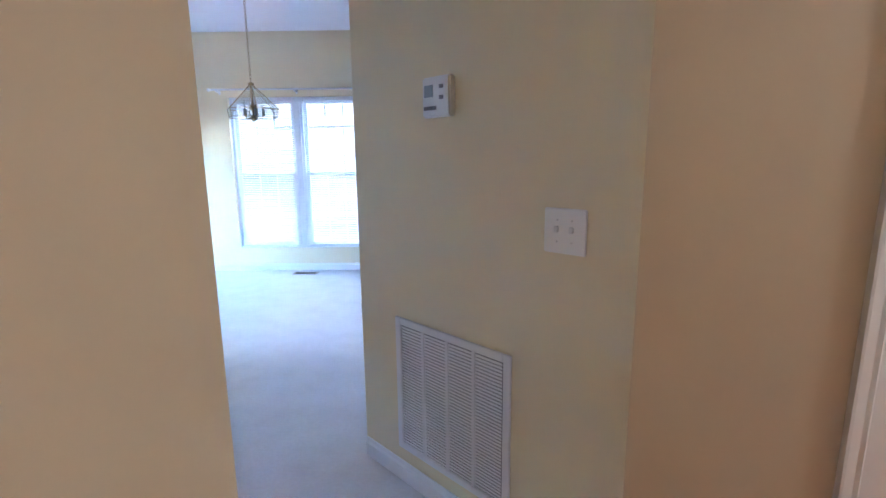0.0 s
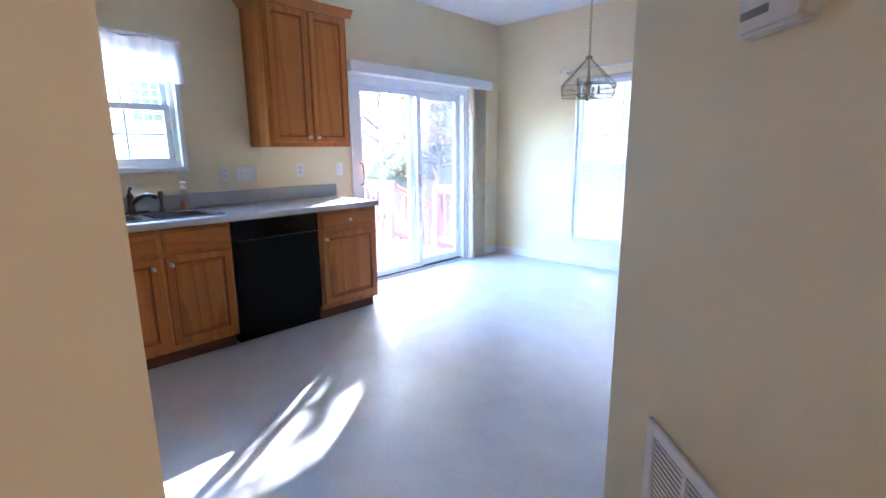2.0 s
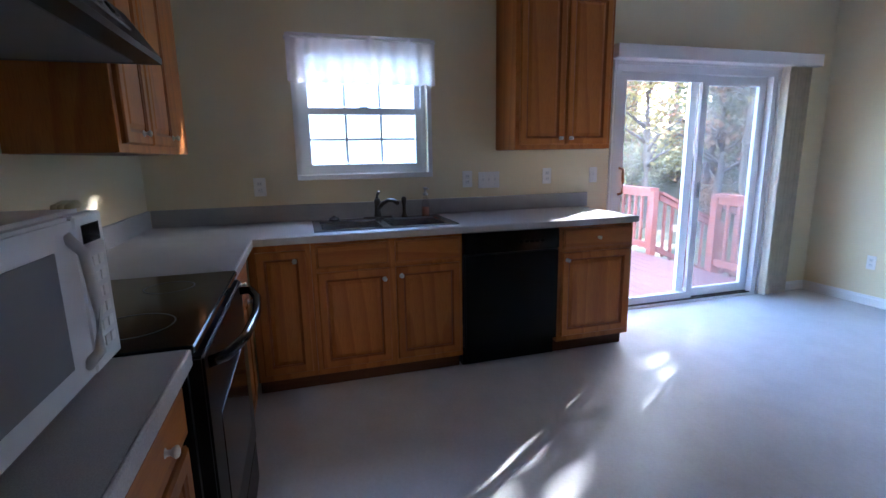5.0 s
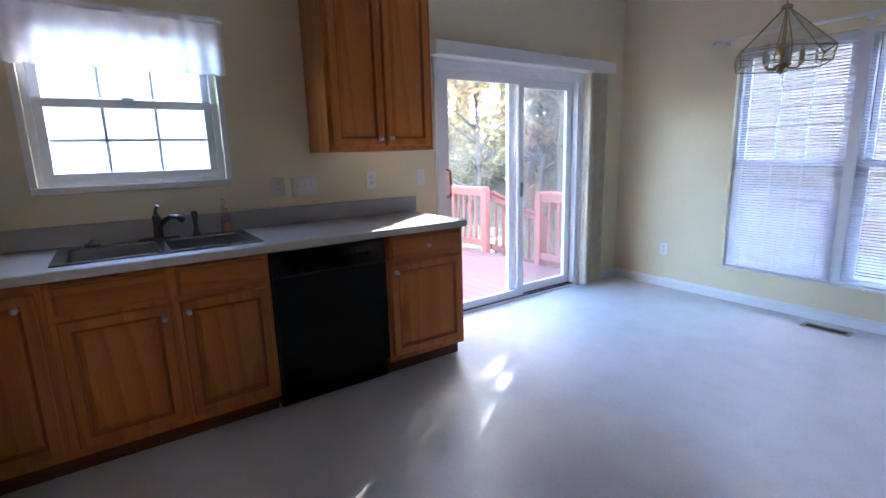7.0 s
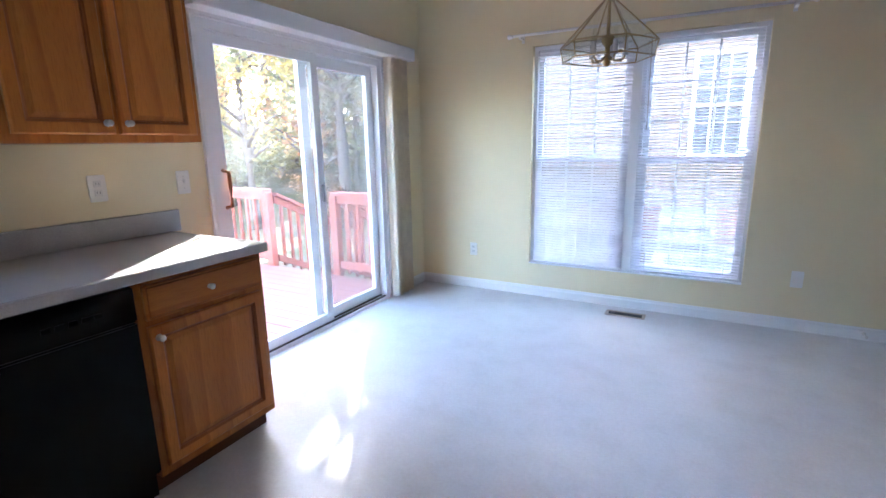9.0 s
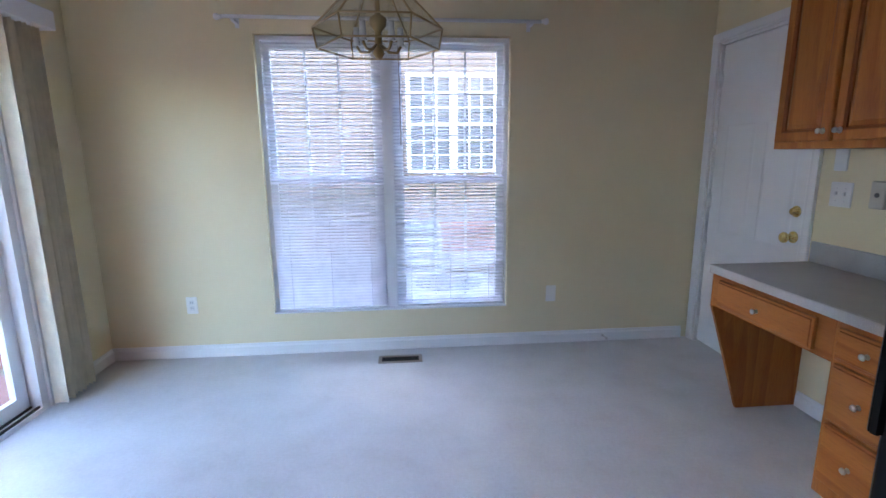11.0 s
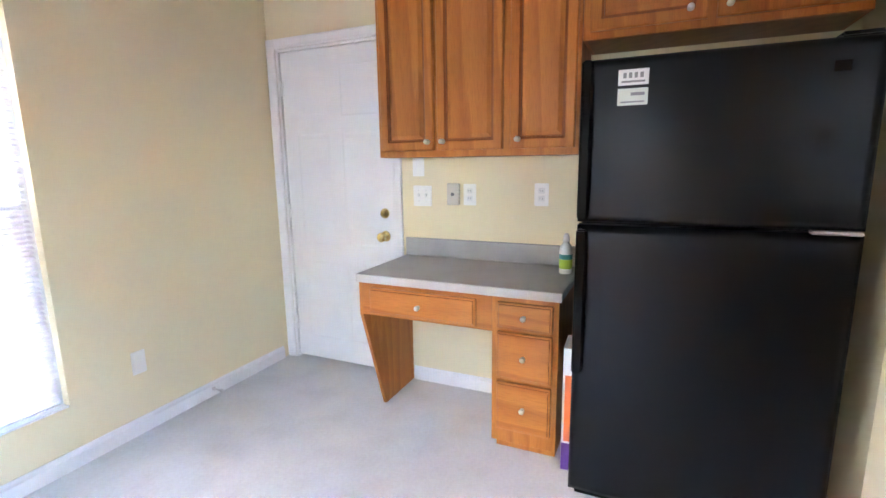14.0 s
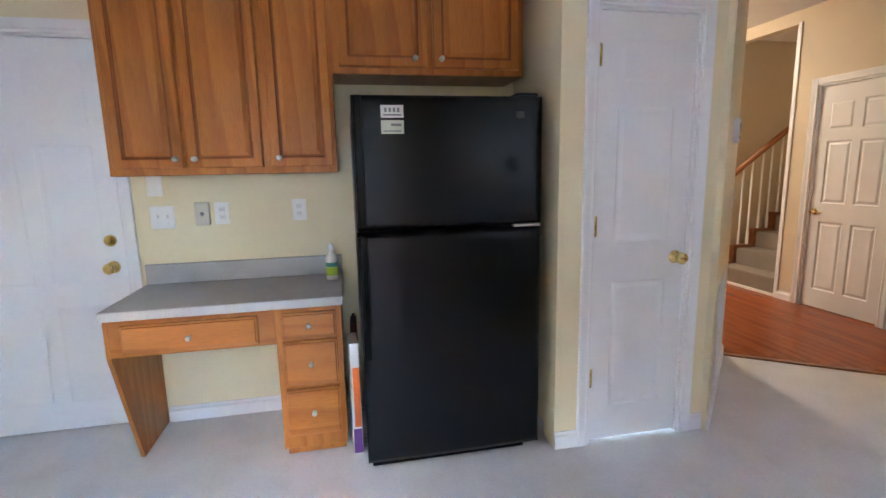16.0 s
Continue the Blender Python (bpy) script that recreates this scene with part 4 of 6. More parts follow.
tube(bm, [(0, 0, 0.188), (0.05, 0.01, 0.186)], 0.006, 8)
part("pump", bm, M_WHITEPL, sb, "white pump")


# wall cabinets
def wall_cab(m, w, z0, z1, d, doors, label, crown=True, sides=(True, True)):
    c = thing("wall_cabinet", label, "cabinet", m, G_WALL)
    bm = boxm(0, 0, z0, w, d, z1, bevel=0.0015)
    part("body", bm, M_OAK, c)
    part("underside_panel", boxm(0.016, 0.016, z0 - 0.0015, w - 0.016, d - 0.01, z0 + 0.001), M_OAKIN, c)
    for x0, x1, kx in doors:
        leaf_at(c, "door", x0, z0 + 0.03, x1, z1 - 0.03, (kx, z0 + 0.072))
    if crown:
        bm = bmesh.new()
        prof = [(0, 0), (-0.012, 0.0), (-0.020, 0.015), (-0.045, 0.045), (-0.052, 0.06), (0, 0.06)]
        for lo, hi in ((-0.045 if sides[0] else 0, w + 0.045 if sides[1] else w),):
            prism(bm, [(p, z1 - 0.012 + q) for p, q in prof], lo, hi, "x")
        for k, x in ((0, 0), (1, w)):
            if sides[k]:
                s = -1 if k == 0 else 1
                prism(bm, [(x + s * -p, z1 - 0.012 + q) for p, q in prof], 0.0, d, "y")
        part("crown_moulding", bm, M_OAKX, c)
    return c


WZ0, WZ1 = 1.352, 2.38
wall_cab(pose(-3.71, 3.885, 0, 0, 0, WEST), 0.725, WZ0, WZ1, 0.328, [(0.03, 0.355, 0.325), (0.372, 0.698, 0.402)], "golden oak two-door wall cabinet beside the sliding door")
wall_cab(pose(-0.30, 6.115, 0, 0, 0, -90), 1.0, WZ0, WZ1, 0.298, [(0.02, 0.315, 0.284), (0.332, 0.662, 0.364), (0.695, 0.985, 0.735)], "golden oak three-door wall cabinet over the desk", sides=(True, False))
wall_cab(pose(-0.30, 5.113, 0, 0, 0, -90), 0.955, 1.815, WZ1, 0.298, [(0.03, 0.455, 0.395), (0.485, 0.925, 0.525)], "golden oak wall cabinet over the fridge", sides=(False, False))
wall_cab(pose(-2.635, 1.93, 0, 0, 0, 180), 1.06, WZ0, WZ1, 0.328, [(0.03, 0.335, 0.22), (0.352, 0.70, 0.665)], "golden oak corner wall cabinet beside the hood", sides=(False, True))
wall_cab(pose(-1.870, 1.93, 0, 0, 0, 180), 0.762, 1.79, WZ1, 0.328, [(0.03, 0.37, 0.34), (0.39, 0.73, 0.42)], "golden oak short wall cabinet over the hood", sides=(False, False))
wall_cab(pose(-0.975, 1.93, 0, 0, 0, 180), 0.892, WZ0, WZ1, 0.328, [(0.03, 0.43, 0.40), (0.46, 0.86, 0.49)], "golden oak wall cabinet over the microwave", sides=(False, False))

# hood
hd = thing("range_hood", "black under-cabinet range hood", "range hood", pose(-1.872, 1.602, 0, 0, 0, 0))
bm = bmesh.new()
prism(bm, [(0.0, 1.635), (0.49, 1.635), (0.49, 1.655), (0.40, 1.785), (0.0, 1.785)], -0.758, 0, "x")
part("body", bm, M_BLACK, hd)
pn = part("control_panel", boxm(-0.55, -0.001, -0.03, -0.20, 0.004, 0.03, bevel=0.001), M_GREYPL, hd, "grey control strip", pose(0, 0.448, 1.718, 35))
for x in (-0.45, -0.33):
    part("switch_button", boxm(x - 0.022, 0.004, -0.018, x + 0.022, 0.012, 0.018, bevel=0.003), M_BLACK, pn)
part("filter_screen", boxm(-0.70, 0.06, 1.630, -0.06, 0.42, 1.6348), M_GREYPL, hd)

# cooker
rg = thing("electric_range", "black free-standing electric range", "cooker", pose(-1.872, 1.615, 0))
part("body", boxm(-0.756, 0.0, 0.03, 0, 0.615, 0.895, bevel=0.003), M_BLACK, rg)
part("cooktop", boxm(-0.756, 0.0, 0.896, 0, 0.64, 0.918, bevel=0.005, seg=2), M_BLACKGLOSS, rg)
part("rear_panel", boxm(-0.75, 0.0, 0.919, -0.006, 0.055, 1.02, bevel=0.01, seg=2), M_BLACK, rg)
od = part("oven_door", boxm(-0.746, 0.616, 0.24, -0.010, 0.652, 0.885, bevel=0.006, seg=2), M_BLACK, rg)
part("door_glass", boxm(-0.62, 0.6525, 0.36, -0.13, 0.655, 0.68), M_BLACKGLOSS, od)
bm = tube(bmesh.new(), [(-0.70, 0.650, 0.852), (-0.68, 0.690, 0.857), (-0.56, 0.722, 0.859), (-0.378, 0.734, 0.860), (-0.19, 0.722, 0.859), (-0.075, 0.690, 0.857), (-0.055, 0.650, 0.852)], 0.014, 10)
part("oven_handle", bm, M_BLACKGLOSS, od)
part("storage_drawer", boxm(-0.746, 0.616, 0.06, -0.010, 0.648, 0.225, bevel=0.006, seg=2), M_BLACK, rg)
for x, y, r in ((-0.57, 0.19, 0.09), (-0.19, 0.19, 0.075), (-0.57, 0.46, 0.075), (-0.19, 0.46, 0.10)):
    part("burner_ring", lathe(bmesh.new(), [(r, 0.9183), (r, 0.9188), (r - 0.004, 0.9188), (r - 0.004, 0.9183)], 32, pose(x, y, 0)), M_GREYPL, rg)

# microwave on the worktop
mw = thing("microwave", "white countertop microwave oven", "microwave", pose(-1.866, 2.10, TOPZ + 0.001, 0, 0, 180) @ pose(-0.515, 0, 0) @ Matrix.Diagonal((1, 1, 1.06, 1)))
part("case", boxm(0, 0.012, 0.012, 0.515, 0.40, 0.30, bevel=0.008, seg=2), M_WHITEPL, mw)
dr = part("door", boxm(0.004, -0.018, 0.016, 0.385, 0.011, 0.296, bevel=0.006, seg=2), M_WHITEPL, mw)
part("door_window", boxm(0.05, -0.0205, 0.06, 0.30, -0.0175, 0.25, bevel=0.004), M_GREYPL, dr, "grey screened window")
part("door_handle", tube(bmesh.new(), [(0.352, -0.016, 0.045), (0.352, -0.040, 0.07), (0.352, -0.048, 0.155), (0.352, -0.040, 0.24), (0.352, -0.016, 0.268)], 0.010, 8), M_WHITEPL, dr)
cpn = part("control_panel", boxm(0.388, -0.018, 0.016, 0.511, 0.011, 0.296, bevel=0.004), M_WHITEPL, mw)
part("display", boxm(0.412, -0.0195, 0.245, 0.488, -0.0175, 0.278), M_BLACKGLOSS, cpn)
for r in range(6):
    for q in range(3):
        part("button", boxm(0.41 + q * 0.028, -0.0205, 0.05 + r * 0.03, 0.432 + q * 0.028, -0.0178, 0.070 + r * 0.03, bevel=0.0015), M_ALMOND, cpn)
for x in (0.05, 0.465):
    for y in (0.05, 0.35):
        part("foot", lathe(bmesh.new(), [(0, 0), (0.014, 0), (0.014, 0.0125), (0, 0.0125)], 10, pose(x, y, 0)), M_BLACK, mw)
bm = bmesh.new()
for k in range(3):
    tube(bm, [(0.02 + 0.006 * k, 0.03 + 0.012 * k, 0.30), (-0.006, 0.032 + 0.012 * k, 0.297), (-0.012 - 0.003 * k, 0.04 + 0.012 * k, 0.19), (-0.008, 0.046 + 0.01 * k, 0.10 - 0.03 * k)], 0.009, 6)
M_CLOTH = painted("pale yellow cloth", (0.72, 0.64, 0.36), 0.9, 300, 0.1)
cl = solo("dish_cloth", bm, M_CLOTH, "pale yellow cloth hung over the microwave", "cloth", m=pose(-1.866, 2.10, TOPZ + 0.026, 0, 0, 180))

# ---------------------------------------------------------------- desk
DF = -0.53
dk = thing("built_in_desk", "golden oak built-in desk with grey laminate top", "desk", pose(DF, 6.13, 0, 0, 0, -90))
DL = 1.008
part("desktop", boxm(0, -0.012, 0.748, DL, 0.528, 0.788, bevel=0.004), [M_TOP], dk, "grey laminate top")
part("edge_strip", box(boxm(-0.004, -0.018, 0.747, DL, -0.0125, 0.787, bevel=0.002), -0.006, -0.012, 0.747, -0.0005, 0.528, 0.787), M_TOPEDGE, dk, "pale laminate edge")
part("backsplash", boxm(0.0, 0.508, 0.7885, DL, 0.5285, 0.893, bevel=0.003), M_TOP, dk)
bm = bmesh.new()
prism(bm, [(0.0, 0.746), (0.0, 0.575), (0.19, 0.001), (0.525, 0.001), (0.525, 0.746)], 0.004, 0.022, "x")
part("side_panel", bm, M_OAK, dk)
bm = bmesh.new()
box(bm, 0.0225, 0.0, 0.58, 0.70, 0.02, 0.746)
part("apron", bm, M_OAKX, dk)
leaf_at(dk, "drawer", 0.075, 0.597, 0.628, 0.725, (0.345, 0.655), M_OAKX)
bm = boxm(0.7005, 0.0, 0.055, 0.995, 0.52, 0.746, bevel=0.0015)
box(bm, 0.71, 0.05, 0.0, 0.985, 0.51, 0.0545)
part("pedestal", bm, M_OAK, dk)
for z0, z1 in ((0.605, 0.725), (0.372, 0.590), (0.125, 0.355)):
    leaf_at(dk, "drawer", 0.728, z0, 0.972, z1, (0.85, (z0 + z1) / 2), M_OAKX)

# bottle on the desk
M_LABELG = plastic("green label", (0.35, 0.50, 0.04), 0.4)
M_LABELB = plastic("teal label", (0.03, 0.22, 0.24), 0.4)
bt = thing("cleaner_bottle", "white plastic cleaner bottle with green label", "bottle", pose(-0.17, 5.175, 0.789))
part("bottle", lathe(bmesh.new(), [(0, 0), (0.036, 0), (0.038, 0.01), (0.038, 0.13), (0.033, 0.16), (0.018, 0.18), (0.016, 0.19), (0, 0.19)], 18), M_WHITEPL, bt)
part("label", lathe(bmesh.new(), [(0.0386, 0.03), (0.0386, 0.085)], 18), M_LABELG, bt, "green label")
part("label_band", lathe(bmesh.new(), [(0.0386, 0.086), (0.0386, 0.115)], 18), M_LABELB, bt, "teal label band")
part("cap", lathe(bmesh.new(), [(0, 0.19), (0.019, 0.19), (0.017, 0.22), (0.010, 0.235), (0, 0.236)], 14), M_WHITEPL, bt)
for o in bt.children:
    o.scale = (0.82, 0.82, 0.82)

# packages in the slot beside the fridge
M_ORANGE = plastic("orange print", (0.75, 0.16, 0.03), 0.4)
M_PURPLE = plastic("purple print", (0.14, 0.05, 0.25), 0.4)
pk = thing("mop_box", "tall narrow orange and white cardboard box", "box", pose(-0.56, 5.085, 0.001, 0, 0, 3))
part("carton", boxm(0, -0.022, 0, 0.16, 0.022, 0.56, bevel=0.002), M_WHITEPL, pk)
part("print_panel", boxm(-0.0015, -0.020, 0.14, -0.0002, 0.012, 0.44), M_ORANGE, pk, "orange print")
part("print_panel", boxm(-0.0015, -0.020, 0.005, -0.0002, 0.020, 0.13), M_PURPLE, pk, "purple print")

pk2 = thing("paper_sack", "dark red rolled paper sack standing upright", "sack", pose(-0.36, 5.083, 0.001, 0, 0, -2))
bm = boxm(0, -0.024, 0, 0.17, 0.024, 0.60, bevel=0.012, seg=2)
for v in bm.verts:
    v.co.x += 0.010 * math.sin(v.co.z * 21)
    v.co.y *= 1.0 - 0.4 * (v.co.z / 0.60) ** 3
part("sack_body", bm, painted("dark red paper", (0.10, 0.025, 0.02), 0.7, 60, 0.2), pk2)

# ---------------------------------------------------------------- fridge
fr = thing("refrigerator", "black top-freezer refrigerator, closed", "refrigerator", pose(-0.745, 5.046, 0, 0, 0, -90))
FW = 0.808
M_FRIDGE, nt, b = material("black textured enamel", 0.3, 0, 0.18)
v = coords(nt)
nt.links.new(ramp(nt, noise_tex(nt, v, 7, 5), [(0.3, (0.0035, 0.0035, 0.004)), (0.7, (0.0045, 0.0045, 0.005))]), b.inputs["Base Color"])
bump(nt, b, noise_tex(nt, v, 230, 2), 0.16, 0.0008)
part("case", boxm(0.006, 0.075, 0.045, FW - 0.006, 0.72, 1.64, bevel=0.006), M_FRIDGE, fr)


def dented_door(w, z0, z1, dx, dz, bow=0.006, deep=0.010, size=0.022):
    """A fridge door whose front bows out a little and carries one small dent."""
    bm = bmesh.new()
    nx, nz = 54, 40
    g = {}
    for i in range(nx + 1):
        for k in range(nz + 1):
            x, z = w * i / nx, z0 + (z1 - z0) * k / nz
            ex, ez = min(x, w - x), min(z - z0, z1 - z)
            edge = max(0.0, 1 - ex / 0.014) ** 2 + max(0.0, 1 - ez / 0.014) ** 2
            y = 0.010 * min(1.0, edge) - bow * (1 - (2 * x / w - 1) ** 2)
            y += deep * math.exp(-((x - dx) ** 2 + (z - dz) ** 2) / size ** 2)
            g[i, k] = bm.verts.new((x, y, z))
    for i in range(nx):
        for k in range(nz):
            bm.faces.new((g[i, k], g[i + 1, k], g[i + 1, k + 1], g[i, k + 1])).smooth = True
    r = bmesh.ops.extrude_edge_only(bm, edges=[e for e in bm.edges if e.is_boundary])
    for q in r["geom"]:
        if isinstance(q, bmesh.types.BMVert):
            q.co.y = 0.068
    bmesh.ops.contextual_create(bm, geom=[e for e in bm.edges if e.is_boundary])
    bmesh.ops.recalc_face_normals(bm, faces=bm.faces[:])
    return bm


dfz = part("freezer_door", dented_door(FW, 1.112, 1.652, FW - 0.135, 1.372), M_FRIDGE, fr, "black door with a small dent")
dfr = part("fridge_door", dented_door(FW, 0.055, 1.100, 0.4, 0.6, deep=0.0), M_FRIDGE, fr)
for dr, z0, z1 in ((dfz, 1.125, 1.645), (dfr, 0.56, 1.09)):
    bm = bmesh.new()
    prism(bm, [(0.004, 0.01), (0.004, -0.042), (0.014, -0.050), (0.034, -0.046), (0.040, -0.030), (0.026, -0.020), (0.022, 0.002)], z0, z1)
    bmesh.ops.bevel(bm, geom=[e for e in bm.edges if abs(e.verts[0].co.z - e.verts[1].co.z) < 1e-4], offset=0.006, segments=2, affect="EDGES")
    part("door_handle", bm, M_BLACK, dr)
part("hinge_cover", boxm(FW - 0.11, 0.02, 1.653, FW - 0.01, 0.12, 1.670, bevel=0.006, seg=2), M_BLACK, fr)
bm = boxm(FW - 0.13, -0.006, 1.098, FW - 0.005, 0.03, 1.111, bevel=0.004)
part("centre_hinge", bm, M_NICKEL, fr, "bright steel hinge")
M_STICK = plastic("white sticker", (0.75, 0.75, 0.72), 0.5)
M_STICKG = plastic("pale green sticker", (0.62, 0.66, 0.55), 0.5)
for nm, z0, z1, mt in (("sticker", 1.563, 1.612, M_STICK), ("sticker", 1.500, 1.553, M_STICKG)):
    s = part(nm, boxm(0.115, -0.0052, z0, 0.207, 0.0, z1), mt, dfz, "small printed sticker")
    bm = bmesh.new()
    if mt is M_STICK:
        for k in range(4):
            box(bm, 0.130 + k * 0.017, -0.0058, z0 + 0.022, 0.140 + k * 0.017, -0.0053, z1 - 0.010)
        box(bm, 0.125, -0.0058, z0 + 0.008, 0.197, -0.0053, z0 + 0.014)
    else:
        box(bm, 0.155, -0.0058, z0 + 0.030, 0.197, -0.0053, z0 + 0.040)
        box(bm, 0.125, -0.0058, z0 + 0.008, 0.197, -0.0053, z0 + 0.013)
    part("print", bm, M_GREYPL, s)
part("badge", boxm(FW - 0.125, -0.0052, 1.56, FW - 0.085, 0.0, 1.59, bevel=0.0008), M_BLACKGLOSS, dfz, "small grey badge")
for x in (0.05, FW - 0.05):
    part("foot", lathe(bmesh.new(), [(0, 0.001), (0.02, 0.001), (0.02, 0.046), (0, 0.046)], 12, pose(x, 0.10, 0)), M_WHITEPL, fr)
    part("foot", lathe(bmesh.new(), [(0, 0.001), (0.02, 0.001), (0.02, 0.046), (0, 0.046)], 12, pose(x, 0.68, 0)), M_WHITEPL, fr)
part("base_grille", boxm(0.02, 0.05, 0.012, FW - 0.06, 0.074, 0.054), M_BLACK, fr)


# ---------------------------------------------------------------- plates on walls
def plate(m, w, h, kind, n=1, name=None, label=None):
    """A cover plate: local x across, face towards -y, centred."""
    label = label or {"outlet": "white duplex electrical outlet plate", "switch": "white light switch plate", "blank": "white blank wall plate"}[kind]
    name = name or {"outlet": "wall_outlet", "switch": "light_switch", "blank": "wall_plate"}[kind]
    root = thing(name, label, name.replace("_", " "), m)
    part("plate", boxm(-w / 2, -0.006, -h / 2, w / 2, -0.0002, h / 2, bevel=0.003, seg=2), M_ALMOND, root)
    for i in range(n):
        x = (i - (n - 1) / 2) * 0.046
        if kind == "outlet":
            for z in (-0.020, 0.020):
                s = part("socket", boxm(x - 0.016, -0.0085, z - 0.014, x + 0.016, -0.0062, z + 0.014, bevel=0.003), M_WHITEPL, root)
                for dx in (-0.006, 0.006):
                    part("slot", boxm(x + dx - 0.0012, -0.0092, z - 0.003, x + dx + 0.0012, -0.0086, z + 0.006), M_GREYPL, s)
        elif kind == "switch":
            bm = boxm(x - 0.006, -0.016, -0.004, x + 0.006, -0.0062, 0.014, bevel=0.002)
            part("toggle", bm, M_WHITEPL, root)
            for z in (-0.03, 0.03):
                bm = lathe(bmesh.new(), [(0, 0.0062), (0.003, 0.0062), (0.003, 0.0072), (0, 0.0072)], 8, pose(x, 0, z) @ FACE)
                part("screw", bm, M_NICKEL, root)
    return root


WF = lambda y, z: pose(XW, y, z, 0, 0, 90)
EF = lambda y, z: pose(XE, y, z, 0, 0, -90)
NF = lambda x, z: pose(x, YN, z)
plate(WF(3.665, 1.152), 0.075, 0.118, "outlet")
plate(WF(3.832, 1.142), 0.166, 0.118, "switch", 3)
plate(WF(4.305, 1.158), 0.075, 0.118, "outlet")
plate(WF(4.708, 1.155), 0.072, 0.118, "switch", 1)
plate(WF(2.255, 1.143), 0.075, 0.118, "outlet")
plate(NF(-3.497, 0.368), 0.072, 0.118, "outlet")
plate(NF(-1.051, 0.368), 0.072, 0.118, "blank")
plate(EF(6.022, 1.137), 0.118, 0.118, "switch", 2)
plate(EF(6.045, 1.30), 0.075, 0.105, "blank")
plate(EF(5.732, 1.148), 0.075, 0.118, "outlet")
plate(EF(5.336, 1.153), 0.075, 0.118, "outlet")
gb = thing("garage_door_button", "beige wall box with a small button", "wall control", EF(5.825, 1.150))
part("case", boxm(-0.035, -0.028, -0.060, 0.035, -0.0003, 0.060, bevel=0.004), plastic("beige plastic", (0.60, 0.56, 0.46), 0.45), gb)
part("button", lathe(bmesh.new(), [(0, 0.028), (0.010, 0.028), (0.010, 0.032), (0, 0.033)], 12, FACE), M_GREYPL, gb)

# angled wall: local x runs along (+x, -y)
def DM(x, z):
    return pose(x, DIAG - x, z, 0, 0, -45)


th = thing("thermostat", "white wall thermostat with small display", "thermostat", DM(-0.413, 1.530))
part("case", boxm(-0.066, -0.030, -0.064, 0.066, -0.0003, 0.064, bevel=0.006, seg=2), M_WHITEPL, th)
part("display", boxm(-0.052, -0.0315, 0.000, -0.012, -0.0295, 0.038), plastic("lcd", (0.30, 0.35, 0.38), 0.2), th, "grey display")
for x, z in ((0.028, 0.030), (0.028, -0.004), (-0.045, -0.035), (-0.005, -0.035), (-0.025, -0.035)):
    part("button", boxm(x - 0.010, -0.0325, z - 0.006, x + 0.010, -0.0298, z + 0.006, bevel=0.002), M_GREYPL, th)
plate(DM(-0.075, 1.133), 0.132, 0.126, "switch", 2)
gr = thing("return_air_grille", "white metal return air grille in the wall", "vent", DM(-0.40, 0.435))
GW, GH = 0.288, 0.285
bm = bmesh.new()
box(bm, -GW, -0.012, -GH, -GW + 0.03, -0.0003, GH, bevel=0.003)
box(bm, GW - 0.03, -0.012, -GH, GW, -0.0003, GH, bevel=0.003)
box(bm, -GW + 0.03, -0.012, -GH, GW - 0.03, -0.0003, -GH + 0.03, bevel=0.003)
box(bm, -GW + 0.03, -0.012, GH - 0.03, GW - 0.03, -0.0003, GH, bevel=0.003)
part("frame", bm, M_WHITE, gr)
part("backing", boxm(-GW + 0.028, -0.0012, -GH + 0.028, GW - 0.028, -0.0003, GH - 0.028), M_GREYPL, gr)
for k in (1, 2, 3):
    x = -GW + 0.03 + (2 * GW - 0.06) * k / 4
    part("divider_bar", boxm(x - 0.007, -0.010, -GH + 0.030, x + 0.007, -0.0015, GH - 0.030), M_WHITE, gr)
sl = boxm(-0.059, -0.0007, -0.0055, 0.059, 0.0007, 0.0055)
me = mesh_of("louvre", sl, M_WHITE)
for k in range(4):
    xc = -GW + 0.03 + (2 * GW - 0.06) * (k + 0.5) / 4
    for i in range(40):
        part("louvre", me, None, gr, m=pose(xc, -0.0065, -GH + 0.04 + i * (2 * GH - 0.08) / 39, 14))

# floor vent and door stop
fv = thing("floor_register", "brown metal floor register in the vinyl", "floor vent", pose(-2.122, 6.915, 0.001))
bm = bmesh.new()
box(bm, -0.145, -0.058, 0, 0.145, -0.036, 0.006, bevel=0.002)
box(bm, -0.145, 0.036, 0, 0.145, 0.058, 0.006, bevel=0.002)
box(bm, -0.145, -0.036, 0, -0.122, 0.036, 0.006)
box(bm, 0.122, -0.036, 0, 0.145, 0.036, 0.006)
part("frame", bm, M_TAN, fv)
part("cavity", boxm(-0.122, -0.036, 0, 0.122, 0.036, 0.0008), M_DARK, fv)
for i in range(20):
    x = -0.112 + i * 0.0118
    part("louvre", boxm(x, -0.035, 0.001, x + 0.0022, 0.035, 0.0045), M_DARKMETAL, fv)
ds = solo("door_stop", lathe(bmesh.new(), [(0, 0), (0.012, 0), (0.011, 0.004), (0.004, 0.006), (0.004, 0.055), (0.009, 0.056), (0.009, 0.070), (0, 0.071)], 12), M_NICKEL,
          "small metal spring door stop on the baseboard", "door stop", m=pose(-0.655, YN - 0.0145, 0.045) @ FACE)

